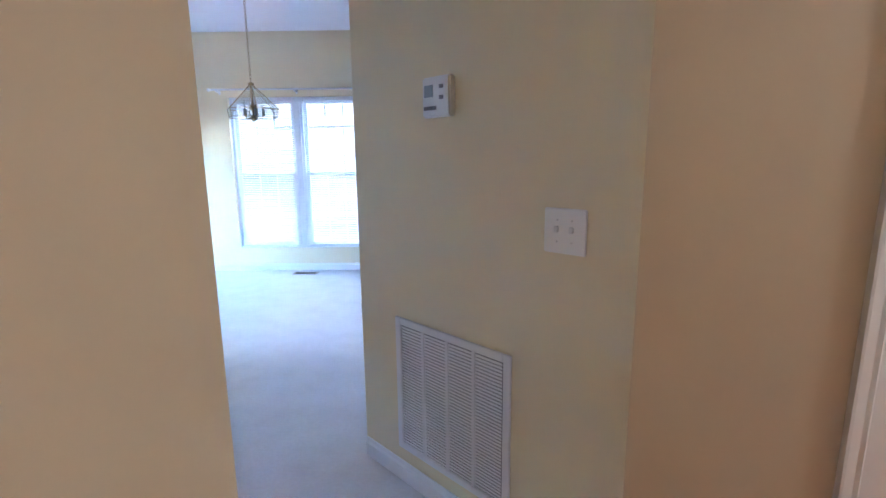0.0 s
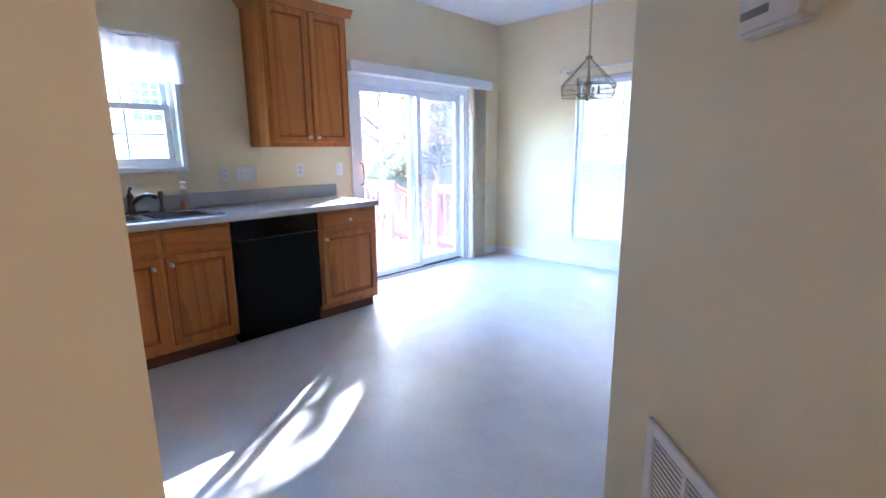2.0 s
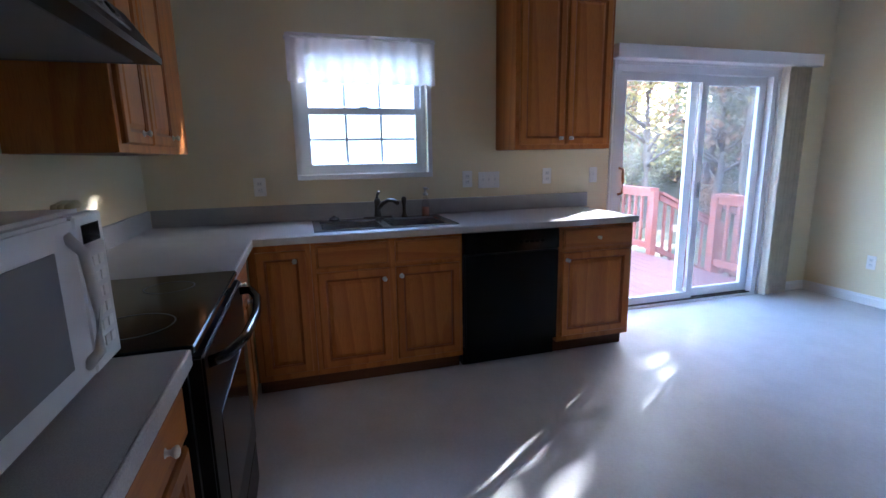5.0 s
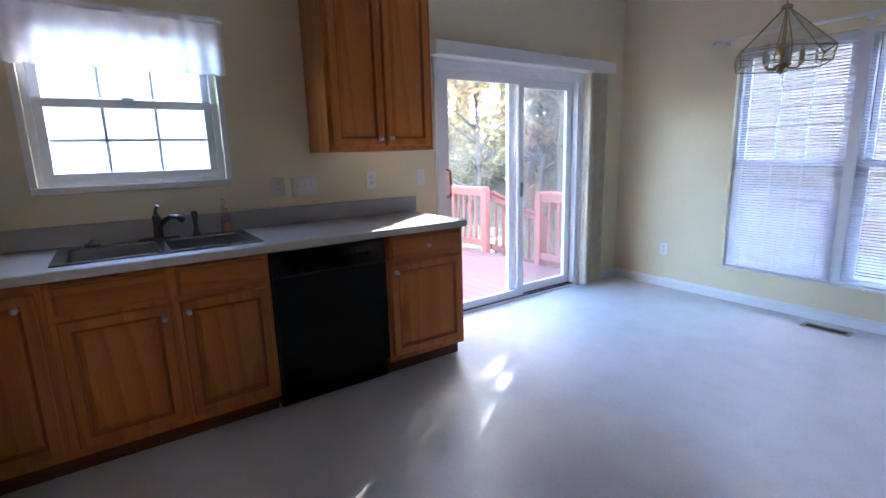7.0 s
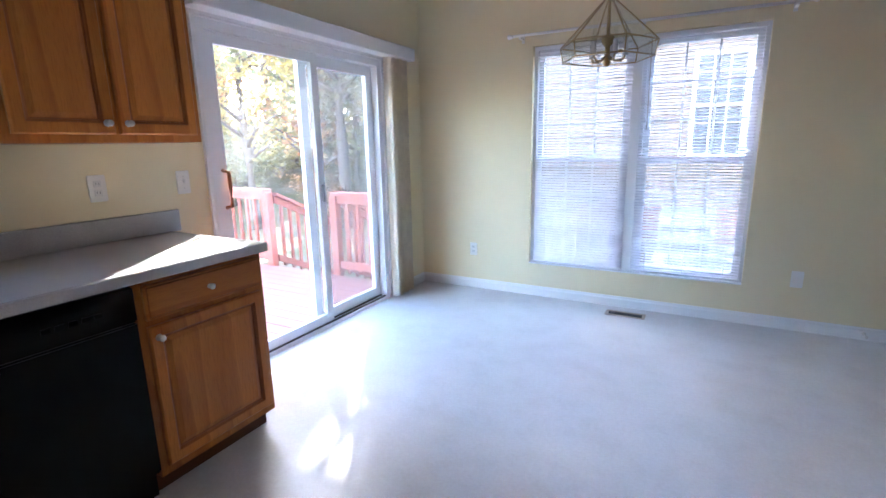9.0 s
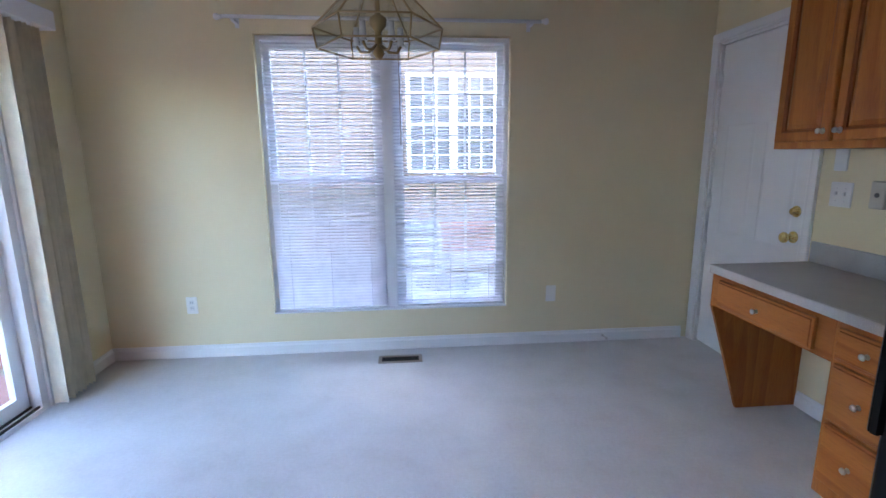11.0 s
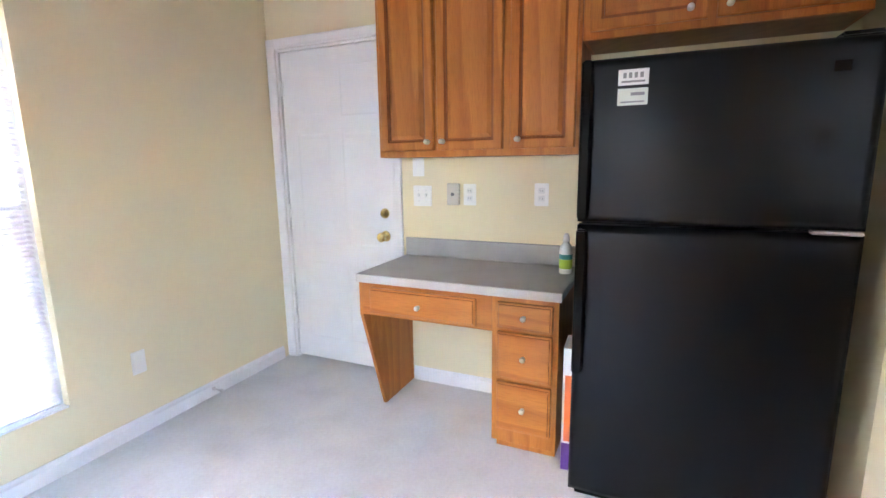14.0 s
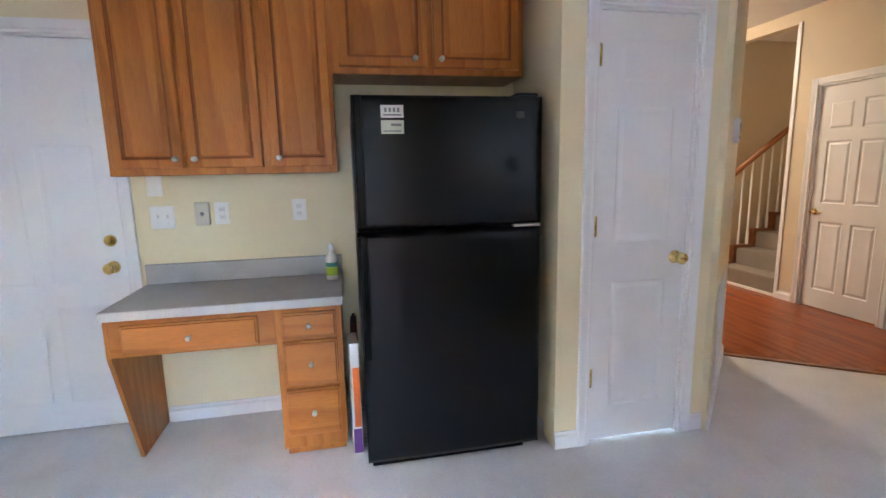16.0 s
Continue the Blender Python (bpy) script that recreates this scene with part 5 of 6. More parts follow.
# ---------------------------------------------------------------- chandelier
CX, CY = -2.157, 5.79
ch = thing("chandelier", "brass chandelier with clear glass panes on a chain", "chandelier", pose(CX, CY, 0))
R1, R2 = 0.235, 0.222
ZA, ZB, ZK = 1.793, 1.722, 2.00
NS = 6
def ringpt(r, z, k, off=0.0):
    a = 2 * math.pi * (k + off) / NS
    return Vector((r * math.cos(a), r * math.sin(a), z))
bm = bmesh.new()
for k in range(NS):
    for r, z in ((R1, ZA), (R2, ZB)):
        tube(bm, [ringpt(r, z, k), ringpt(r, z, k + 1)], 0.0035, 6)
    tube(bm, [ringpt(R1, ZA, k), ringpt(R2, ZB, k)], 0.0035, 6)
    tube(bm, [ringpt(R1, ZA, k), ringpt(0.022, ZK, k)], 0.0035, 6)
part("frame", bm, M_ABRASS, ch)
for k in range(NS):
    bm = bmesh.new()
    for q in ((ringpt(R1, ZA, k), ringpt(R1, ZA, k + 1), ringpt(0.022, ZK, k + 1), ringpt(0.022, ZK, k)),
              (ringpt(R1, ZA, k), ringpt(R1, ZA, k + 1), ringpt(R2, ZB, k + 1), ringpt(R2, ZB, k))):
        c0 = sum(q, Vector()) / 4
        n = (q[1] - q[0]).cross(q[2] - q[0]).normalized() * 0.001
        vs = [bm.verts.new(c0 + (p - c0) * 0.97 + n) for p in q] + [bm.verts.new(c0 + (p - c0) * 0.97 - n) for p in q]
        bm.faces.new(vs[:4])
        bm.faces.new(vs[7:3:-1])
        for i in range(4):
            j = (i + 1) % 4
            bm.faces.new((vs[i], vs[j], vs[4 + j], vs[4 + i]))
    part("glass_panel", bm, M_GLASSL, ch, "clear bevelled glass")
part("centre_stem", lathe(bmesh.new(), [(0, 1.685), (0.012, 1.69), (0.022, 1.705), (0.014, 1.73), (0.012, 1.78), (0.03, 1.80), (0.032, 1.825), (0.01, 1.84), (0.006, 2.0), (0.024, 2.005), (0.026, 2.02), (0.010, 2.03), (0, 2.03)], 16), M_ABRASS, ch)
for k in range(5):
    a = 2 * math.pi * k / 5 + 0.3
    cx, sy = math.cos(a), math.sin(a)
    bm = tube(bmesh.new(), [(0.012 * cx, 0.012 * sy, 1.735), (0.04 * cx, 0.04 * sy, 1.712), (0.07 * cx, 0.07 * sy, 1.712), (0.085 * cx, 0.085 * sy, 1.735)], 0.005, 8)
    arm = part("arm", bm, M_ABRASS, ch)
    part("candle_sleeve", lathe(bmesh.new(), [(0.017, 1.735), (0.012, 1.742), (0.0105, 1.80), (0, 1.80)], 12, pose(0.085 * cx, 0.085 * sy, 0)), M_WHITEPL, arm)
    part("bulb", lathe(bmesh.new(), [(0.006, 1.80), (0.013, 1.82), (0.010, 1.85), (0, 1.87)], 10, pose(0.085 * cx, 0.085 * sy, 0)), M_GLASSL, arm)
bm = bmesh.new()
n = 26
for i in range(n):
    z = 2.035 + (ZC - 0.03 - 2.035) * (i + 0.5) / n
    h = (ZC - 0.03 - 2.035) / n * 0.66
    ring = [(0.0085 * math.cos(t), 0.0, z + h * math.sin(t)) if i % 2 else (0.0, 0.0085 * math.cos(t), z + h * math.sin(t)) for t in [2 * math.pi * k / 10 for k in range(11)]]
    tube(bm, ring, 0.0022, 5, cap=False)
part("chain", bm, M_ABRASS, ch)
part("canopy", lathe(bmesh.new(), [(0, ZC - 0.04), (0.012, ZC - 0.038), (0.05, ZC - 0.02), (0.06, ZC - 0.001), (0, ZC - 0.001)], 20), M_ABRASS, ch)


# ---------------------------------------------------------------- hall and stairs
M_CARPET = speckled("brown stair carpet", (0.16, 0.13, 0.10), (0.30, 0.25, 0.20), 500, 0.95, 8.0)
fl = structure("floor_hall", boxm(XH, -0.6, -0.05, 3.4, 2.49, -0.012), M_OAKIN, "wooden hall subfloor", "floor")
st = thing("staircase", "carpeted staircase with white balusters going up", "stairs", pose(0, 0, 0))
RISE, RUN = 0.185, 0.255
for i in range(13):
    y1 = YH - 0.02 - i * RUN
    bm = boxm(STX0 + 0.012, y1 - RUN - 0.02, max(0, i * RISE - 0.10), 2.02, y1, (i + 1) * RISE, bevel=0.012, seg=2)
    part("step", bm, M_CARPET, st)
part("nosing_strip", boxm(STX0 + 0.012, YH - 0.019, 0.001, 2.02, YH - 0.004, 0.03), M_WHITE, st)
bm = bmesh.new()
tube(bm, [(2.07, 0.80, 1.12), (2.07, 0.80 - 10 * RUN, 1.12 + 10 * RISE)], 0.032, 10)
part("handrail", bm, M_RAIL, st, "stained oak handrail")
for i in range(10):
    y1 = YH - 0.02 - i * RUN
    bm = boxm(2.025, y1 - RUN, 0, 2.11, y1 + 0.025, (i + 1) * RISE + 0.03)
    part("stringer_block", bm, M_RAIL, st)
    for k in (0.07, 0.19):
        yb = y1 - k
        zt = 1.12 + (0.80 - yb) / RUN * RISE
        part("baluster", lathe(bmesh.new(), [(0.016, (i + 1) * RISE + 0.03), (0.016, (i + 1) * RISE + 0.16), (0.011, (i + 1) * RISE + 0.2), (0.013, zt - 0.2), (0.009, zt)], 8, pose(2.07, yb, 0)), M_WHITE, st)
structure("wall_stair_side", boxm(2.20, -4, 0, 2.28, YH - 0.12, 4.6), M_HALL, "tan painted wall beyond the banister", "wall")
bm = bmesh.new()
box(bm, STX0 - 0.03, YH - 0.001, 0, STX0, YH + 0.012, 2.63)
box(bm, STX0, YH - 0.12, 0, STX0 + 0.008, YH + 0.012, 2.62)
structure("trim_stair_opening", bm, M_WHITE, "white trim of the stair opening", "trim")
lampm = bpy.data.materials.new("lit lamp glass")
lampm.use_nodes = True
lampm.node_tree.nodes["Principled BSDF"].inputs["Emission Color"].default_value = (1.0, 0.87, 0.71, 1)
lampm.node_tree.nodes["Principled BSDF"].inputs["Emission Strength"].default_value = 3.3
hl = thing("ceiling_light", "round flush hall ceiling light, lit warm", "ceiling light", pose(2.6, 2.05, ZH))
part("rim", lathe(bmesh.new(), [(0, -0.001), (0.17, -0.001), (0.17, -0.025), (0.155, -0.03), (0, -0.03)], 24), M_BRASS, hl)
part("glass_bowl", lathe(bmesh.new(), [(0.15, -0.031), (0.14, -0.06), (0.10, -0.09), (0.05, -0.105), (0, -0.108)], 24), lampm, hl, "glowing frosted glass bowl")
sl2 = copy_thing(hl, pose(1.7, -0.9, 4.6))

# ---------------------------------------------------------------- outdoors
M_GRASS, nt, b = material("lawn and leaf litter", 0.9, 0, 0.2)
v = world_coords(nt)
g1 = ramp(nt, noise_tex(nt, v, 0.6, 6), [(0.35, (0.13, 0.13, 0.05)), (0.5, (0.20, 0.16, 0.085)), (0.68, (0.27, 0.19, 0.11))])
g2 = ramp(nt, noise_tex(nt, v, 25, 4), [(0.3, (0.6, 0.6, 0.6)), (0.7, (1, 1, 1))])
nt.links.new(blend(nt, g1, g2, 1.0, "MULTIPLY"), b.inputs["Base Color"])
bump(nt, b, noise_tex(nt, v, 30, 4), 0.6, 0.03)
GZ = -0.72


def ground_z(x, y):
    d = math.hypot(x + 4, y - 5)
    away = max(0.0, d - 9)
    west = max(0.0, min(1.0, (-x - 6) / 8))
    return GZ + west * min(3.2, away * 0.14) + 0.05 * math.sin(x * 0.7) * math.cos(y * 0.5)


bm = bmesh.new()
xs = [-400, -150, -80, -50] + [-40 + 2 * i for i in range(30)] + [30, 60, 150, 400]
ys = [-400, -150, -60, -30] + [-20 + 2 * i for i in range(32)] + [60, 100, 200, 400]
gv = [[bm.verts.new((x, y, ground_z(x, y))) for y in ys] for x in xs]
for i in range(len(xs) - 1):
    for k in range(len(ys) - 1):
        f = bm.faces.new((gv[i][k], gv[i + 1][k], gv[i + 1][k + 1], gv[i][k + 1]))
        f.smooth = True
bmesh.ops.recalc_face_normals(bm, faces=bm.faces[:])
structure("ground", bm, M_GRASS, "autumn lawn with fallen leaves", "ground")

# deck
M_DECK = wood("red-brown deck stain", (0.33, 0.14, 0.105), (0.24, 0.095, 0.072), "x", 0.6)
M_DECKV = wood("red-brown rail stain", (0.42, 0.13, 0.09), (0.30, 0.085, 0.06), "z", 0.6)
DKZ = -0.12
DX0, DX1, DY0_, DY1_ = -7.5, XW - T - 0.01, 3.5, 7.32
deck = thing("deck", "red-stained wooden deck behind the house", "deck", pose(0, 0, 0), kind="structure")
n = int((DY1_ - DY0_) / 0.143)
me = mesh_of("deck_board", boxm(DX0, 0, DKZ - 0.03, DX1, 0.137, DKZ, bevel=0.003), M_DECK)
for i in range(n):
    part("deck_board", me, None, deck, m=pose(0, DY0_ + i * 0.143, random.uniform(-0.001, 0.001)))
bm = bmesh.new()
for x in (DX0 + 0.05, -6.2, -5.0, DX1 - 0.1):
    box(bm, x, DY0_ + 0.02, DKZ - 0.2, x + 0.04, DY1_ - 0.02, DKZ - 0.032)
    for y in (DY0_ + 0.1, DY1_ - 0.2):
        box(bm, x + 0.041, y, GZ - 0.3, x + 0.13, y + 0.09, DKZ - 0.04)
part("joists", bm, M_DECKV, deck)


def rail_section(x0, y0, x1, y1, z0=DKZ, z1=DKZ, posts=(True, True), label="red-stained wooden deck railing"):
    root = thing("deck_railing", label, "railing", pose(0, 0, 0), group="deck railings")
    d = Vector((x1 - x0, y1 - y0, 0))
    L = d.length
    u = d.normalized()
    ang = math.degrees(math.atan2(u.y, u.x))
    for k, (x, y, z) in enumerate(((x0, y0, z0), (x1, y1, z1))):
        if posts[k]:
            part("post", boxm(-0.045, -0.045, -0.02, 0.045, 0.045, 0.905, bevel=0.004), M_DECKV, root, m=pose(x, y, z, 0, 0, ang))
    sl = z1 - z0
    def beam(a, b, za, w, name):
        bm = bmesh.new()
        lo = []
        for s, zz in ((0, z0), (L, z1)):
            lo.append([bm.verts.new((s, q, zz + h)) for q, h in ((-w, za), (w, za), (w, b), (-w, b))])
        fs = [bm.faces.new(lo[0]), bm.faces.new(lo[1])]
        for i in range(4):
            j = (i + 1) % 4
            fs.append(bm.faces.new((lo[0][i], lo[0][j], lo[1][j], lo[1][i])))
        bmesh.ops.recalc_face_normals(bm, faces=fs)
        part(name, bm, M_DECKV, root, m=pose(x0, y0, 0, 0, 0, ang))
    beam(0, 0.945, 0.907, 0.07, "cap_rail")
    beam(0, 0.90, 0.82, 0.019, "top_rail")
    beam(0, 0.16, 0.08, 0.019, "bottom_rail")
    nb = max(2, int(L / 0.135))
    for i in range(1, nb):
        s = L * i / nb
        zz = z0 + sl * i / nb
        part("baluster", boxm(s - 0.017, 0.0195, zz + 0.05, s + 0.017, 0.052, zz + 0.88), M_DECKV, root, m=pose(x0, y0, 0, 0, 0, ang))
    return root


rail_section(-7.45, 7.25, -6.33, 7.25)
rail_section(-5.27, 7.25, DX1 - 0.06, 7.25)
rail_section(-7.45, 3.6, -7.45, 7.15, posts=(True, False))
rail_section(-6.33, 7.34, -6.33, 8.45, DKZ - 0.05, GZ + 0.05, posts=(False, True), label="red-stained sloping stair railing")
rail_section(-5.27, 7.34, -5.27, 8.45, DKZ - 0.05, GZ + 0.05, posts=(False, True), label="red-stained sloping stair railing")
ds2 = thing("deck_steps", "red-stained wooden deck steps", "steps", pose(0, 0, 0))
for i in range(3):
    part("tread", boxm(-6.27, 7.33 + i * 0.28, DKZ - 0.17 * (i + 1) - 0.04, -5.33, 7.60 + i * 0.28, DKZ - 0.17 * (i + 1)), M_DECK, ds2)
bm = bmesh.new()
for x in (-6.26, -5.38):
    prism(bm, [(7.335, DKZ - 0.22), (7.335, GZ - 0.1), (8.25, GZ - 0.1), (8.16, DKZ - 0.56)], x, x + 0.04, "x")
part("stringer", bm, M_DECKV, ds2)

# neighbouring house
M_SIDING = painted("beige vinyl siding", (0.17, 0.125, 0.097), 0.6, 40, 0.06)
M_SIDINGW = painted("pale siding", (0.80, 0.76, 0.70), 0.6, 40, 0.06)
M_BRICK = painted("red brick", (0.27, 0.14, 0.105), 0.85, 30, 0.25)
M_ROOF = painted("grey roof shingle", (0.10, 0.10, 0.10), 0.9, 30, 0.25)
M_NGLASS = plastic("grey far glass", (0.10, 0.10, 0.105), 0.12, 0.3)


def house(name, x0, y0, x1, y1, zg, zt, siding, label, face):
    root = thing(name, label, "house", pose(0, 0, 0))
    part("wall", boxm(x0, y0, zg - 0.5, x1, y1, zt), siding, root)
    n = int((zt - zg - 0.75) / 0.115)
    bm = bmesh.new()
    for i in range(n):
        z = zg + 0.75 + i * 0.115
        if face == "s":
            prism(bm, [(y0 - 0.001, z), (y0 - 0.022, z), (y0 - 0.006, z + 0.113), (y0 - 0.001, z + 0.113)], x0, x1, "x")
        else:
            prism(bm, [(x1 + 0.001, z), (x1 + 0.022, z), (x1 + 0.006, z + 0.113), (x1 + 0.001, z + 0.113)], y0, y1, "y")
    tagged(part("lap_siding", bm, siding, root), kind="stuff")
    bm = bmesh.new()
    ov = 0.45
    my = (y0 + y1) / 2
    prism(bm, [(y0 - ov, zt), (my, zt + 2.4), (y1 + ov, zt), (my, zt + 2.2)], x0 - ov, x1 + ov, "x")
    part("roof", bm, M_ROOF, root)
    return root


NY = 12.75
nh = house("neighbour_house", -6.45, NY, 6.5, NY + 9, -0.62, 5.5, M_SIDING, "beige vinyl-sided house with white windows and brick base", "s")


def far_window(root, x0, x1, z0, z1, y, m=None):
    w = part("window", box(box(box(boxm(x0 - 0.07, y - 0.05, z0 - 0.07, x0, y, z1 + 0.07), x1, y - 0.05, z0 - 0.07, x1 + 0.07, y, z1 + 0.07), x0, y - 0.05, z1, x1, y, z1 + 0.07), x0, y - 0.05, z0 - 0.07, x1, y, z0), M_VINYLW, root, "white window frame", m)
    part("pane", boxm(x0, y - 0.016, z0, x1, y - 0.010, z1), M_NGLASS, w)
    bm = bmesh.new()
    zm = (z0 + z1) / 2
    box(bm, x0, y - 0.045, zm - 0.03, x1, y - 0.018, zm + 0.03)
    for c in (1, 2):
        x = x0 + (x1 - x0) * c / 3
        box(bm, x - 0.012, y - 0.035, z0, x + 0.012, y - 0.017, zm - 0.03)
        box(bm, x - 0.012, y - 0.035, zm + 0.03, x + 0.012, y - 0.017, z1)
    for za, zb in ((z0, zm - 0.03), (zm + 0.03, z1)):
        for r in (1, 2):
            z = za + (zb - za) * r / 3
            box(bm, x0, y - 0.033, z - 0.010, x1, y - 0.019, z + 0.010)
    part("grid_bars", bm, M_VINYLW, w)


far_window(nh, -1.90, -1.20, 1.08, 2.68, NY - 0.024)
far_window(nh, -1.06, -0.40, 1.08, 2.68, NY - 0.024)
far_window(nh, 2.2, 3.1, 1.08, 2.68, NY - 0.024)
# brick base, course by course
bk = part("brick_base", boxm(-6.45, NY - 0.045, -1.1, 6.5, NY - 0.03, 0.13), painted("mortar", (0.35, 0.32, 0.29), 0.9, 60, 0.15), nh, "red brick base")
mb = mesh_of("brick", boxm(0, NY - 0.058, 0, 0.193, NY - 0.0455, 0.057), M_BRICK)
for r in range(9):
    for c in range(26):
        part("brick", mb, None, bk, m=pose(-4.0 + c * 0.203 + (0.1 if r % 2 else 0), 0, 0.128 - 0.067 * (r + 1) + 0.005))
h2 = house("far_house", -30, -6, -19, 8.5, 0.6, 5.2, M_SIDINGW, "pale two-storey house across the gardens", "e")
for yy in (-4.6, -2.2, 0.2, 6.9):
    far_window(h2, 0, 0.9, 2.4, 3.9, 0, m=pose(-18.97, yy, 0, 0, 0, 90))

# unseen storey above the kitchen, inferred from the stairs, added to block sky light
bm = bmesh.new()
UX0, UX1, UY0, UY1, UZ0, UZ1 = XW - T, 3.66, -4.26, YN + T, ZC + 0.102, 5.45
box(bm, UX0, UY0, UZ0, UX0 + T, UY1, UZ1)
box(bm, UX1 - T, UY0, UZ0, UX1, UY1, UZ1)
box(bm, UX0 + T, UY0, UZ0, UX1 - T, UY0 + T, UZ1)
box(bm, UX0 + T, UY1 - T, UZ0, UX1 - T, UY1, UZ1)
structure("wall_upper_storey", bm, M_SIDINGW, "pale siding of the unseen storey above, blocks sky light", "wall")
bm = bmesh.new()
mid = (UY0 + UY1) / 2
prism(bm, [(UY0 - 0.35, UZ1 - 0.1), (mid, UZ1 + 2.6), (UY1 + 0.35, UZ1 - 0.1), (UY1 + 0.35, UZ1 + 0.02), (mid, UZ1 + 2.8), (UY0 - 0.35, UZ1 + 0.02)], UX0 - 0.3, UX1 + 0.3, "x")
structure("roof", bm, M_ROOF, "unseen grey shingle roof, blocks sky light", "roof")

# air conditioners
M_ACW = painted("pale grey enamel", (0.42, 0.42, 0.41), 0.4, 40, 0.06)
M_ACG = plastic("dark grille", (0.10, 0.11, 0.12), 0.5)


def condenser(x, y, w, zt, zg):
    ac = thing("air_conditioner", "pale grey outdoor air conditioning unit", "air conditioner", pose(x, y, zg), group="outdoor air conditioners")
    h = zt - zg
    part("pad", boxm(-0.08, -0.08, -0.06, w + 0.08, w + 0.08, 0.03), M_TOPEDGE, ac, "concrete pad")
    part("case", boxm(0.01, 0.01, 0.031, w - 0.01, w - 0.01, h - 0.05), M_ACG, ac)
    part("top_cover", boxm(0, 0, h - 0.0495, w, w, h, bevel=0.02, seg=2), M_ACW, ac)
    for px in (0, w - 0.05):
        for py in (0, w - 0.05):
            part("corner_post", boxm(px, py, 0.031, px + 0.05, py + 0.05, h - 0.05), M_ACW, ac)
    k = 0
    while 0.08 + k * 0.04 < h - 0.08:
        z = 0.08 + k * 0.04
        bm = bmesh.new()
        box(bm, 0.05, 0.0, z, w - 0.05, 0.008, z + 0.022)
        box(bm, 0.0, 0.05, z, 0.008, w - 0.05, z + 0.022)
        box(bm, w - 0.008, 0.05, z, w, w - 0.05, z + 0.022)
        part("louvre", bm, M_ACW, ac)
        k += 1
    bm = lathe(bmesh.new(), [(0, h + 0.001), (w * 0.40, h + 0.001), (w * 0.40, h + 0.004), (0, h + 0.004)], 28, pose(w / 2, w / 2, 0))
    fan = part("fan_opening", bm, M_ACG, ac)
    bm = bmesh.new()
    for r in range(1, 9):
        rr = w * 0.40 * r / 8
        tube(bm, [(w / 2 + rr * math.cos(2 * math.pi * q / 28), w / 2 + rr * math.sin(2 * math.pi * q / 28), h + 0.012) for q in range(29)], 0.004, 5, cap=False)
    part("fan_guard", bm, M_ACW, fan)
    return ac


condenser(-2.06, 8.05, 0.82, 0.10, GZ + 0.04)
condenser(-2.25, 11.55, 0.80, 0.19, GZ + 0.06)

# trees
M_BARK = painted("grey-brown bark", (0.15, 0.11, 0.08), 0.9, 25, 0.3)
M_LEAFY = translucent("yellow autumn leaf", (0.42, 0.33, 0.13), 0.5)
M_LEAFG = translucent("green leaf", (0.24, 0.23, 0.12), 0.5)
M_LEAFO = translucent("orange leaf", (0.42, 0.22, 0.11), 0.5)


def tree(x, y, h, spread, leaf, count, seed, low=0.35, label="leafy autumn tree", turn=0):
    rnd = random.Random(seed)
    zg = ground_z(x, y) - 0.05
    root = thing("tree", label, "tree", pose(x, y, zg, 0, 0, turn), group="garden trees")
    bm = bmesh.new()
    r0 = 0.016 * h + 0.03
    pts = [Vector((0, 0, 0))]
    for i in range(1, 8):
        pts.append(Vector((rnd.gauss(0, 0.05) * i * 0.5, rnd.gauss(0, 0.05) * i * 0.5, h * 0.92 * i / 7)))
    tube(bm, pts, [r0 * (1.25 if i == 0 else 1 - 0.125 * i) for i in range(8)], 8)
    tips = []
    for k in range(16):
        f = rnd.uniform(low, 0.95)
        p = pts[int(f * 7)].lerp(pts[min(7, int(f * 7) + 1)], f * 7 % 1)
        a = rnd.uniform(0, 2 * math.pi)
        L = spread * rnd.uniform(0.5, 1.0) * (1.2 - f * 0.7)
        q1 = p + Vector((math.cos(a) * L * 0.5, math.sin(a) * L * 0.5, L * 0.28))
        q2 = p + Vector((math.cos(a + 0.2) * L, math.sin(a + 0.2) * L, L * rnd.uniform(0.35, 0.8)))
        rr = r0 * (1 - f) * 0.5 + 0.015
        tube(bm, [p, q1, q2], [rr, rr * 0.6, rr * 0.2], 5)
        tips += [q1, q2, (q1 + q2) / 2]
        for s in range(3):
            e = q1.lerp(q2, rnd.random()) 
            e2 = e + Vector((rnd.gauss(0, 0.3), rnd.gauss(0, 0.3), rnd.gauss(0.15, 0.25))) * L * 0.5
            tube(bm, [e, e2], [rr * 0.35, 0.004], 4)
            tips += [e2, e2]
    part("trunk", bm, M_BARK, root, "bark-covered trunk and limbs")
    co, fa = [], []
    for i in range(count):
        c0 = rnd.choice(tips) + Vector((rnd.gauss(0, 1), rnd.gauss(0, 1), rnd.gauss(0, 0.8))) * spread * 0.13
        s = rnd.uniform(0.05, 0.11)
        u = Vector((rnd.gauss(0, 1), rnd.gauss(0, 1), rnd.gauss(0, 0.6))).normalized()
        w = u.cross(Vector((rnd.gauss(0, 1), rnd.gauss(0, 1), rnd.gauss(0, 1)))).normalized()
        b0 = len(co)
        co += [c0 - u * s, c0 + w * s * 0.55, c0 + u * s, c0 - w * s * 0.55]
        fa.append((b0, b0 + 1, b0 + 2, b0 + 3))
    me = bpy.data.meshes.new("crown")
    me.from_pydata(co, [], fa)
    me.materials.append(leaf)
    ob = new("crown", me)
    ob.parent = root
    tagged(ob, "airy crown of small leaves", kind="stuff")


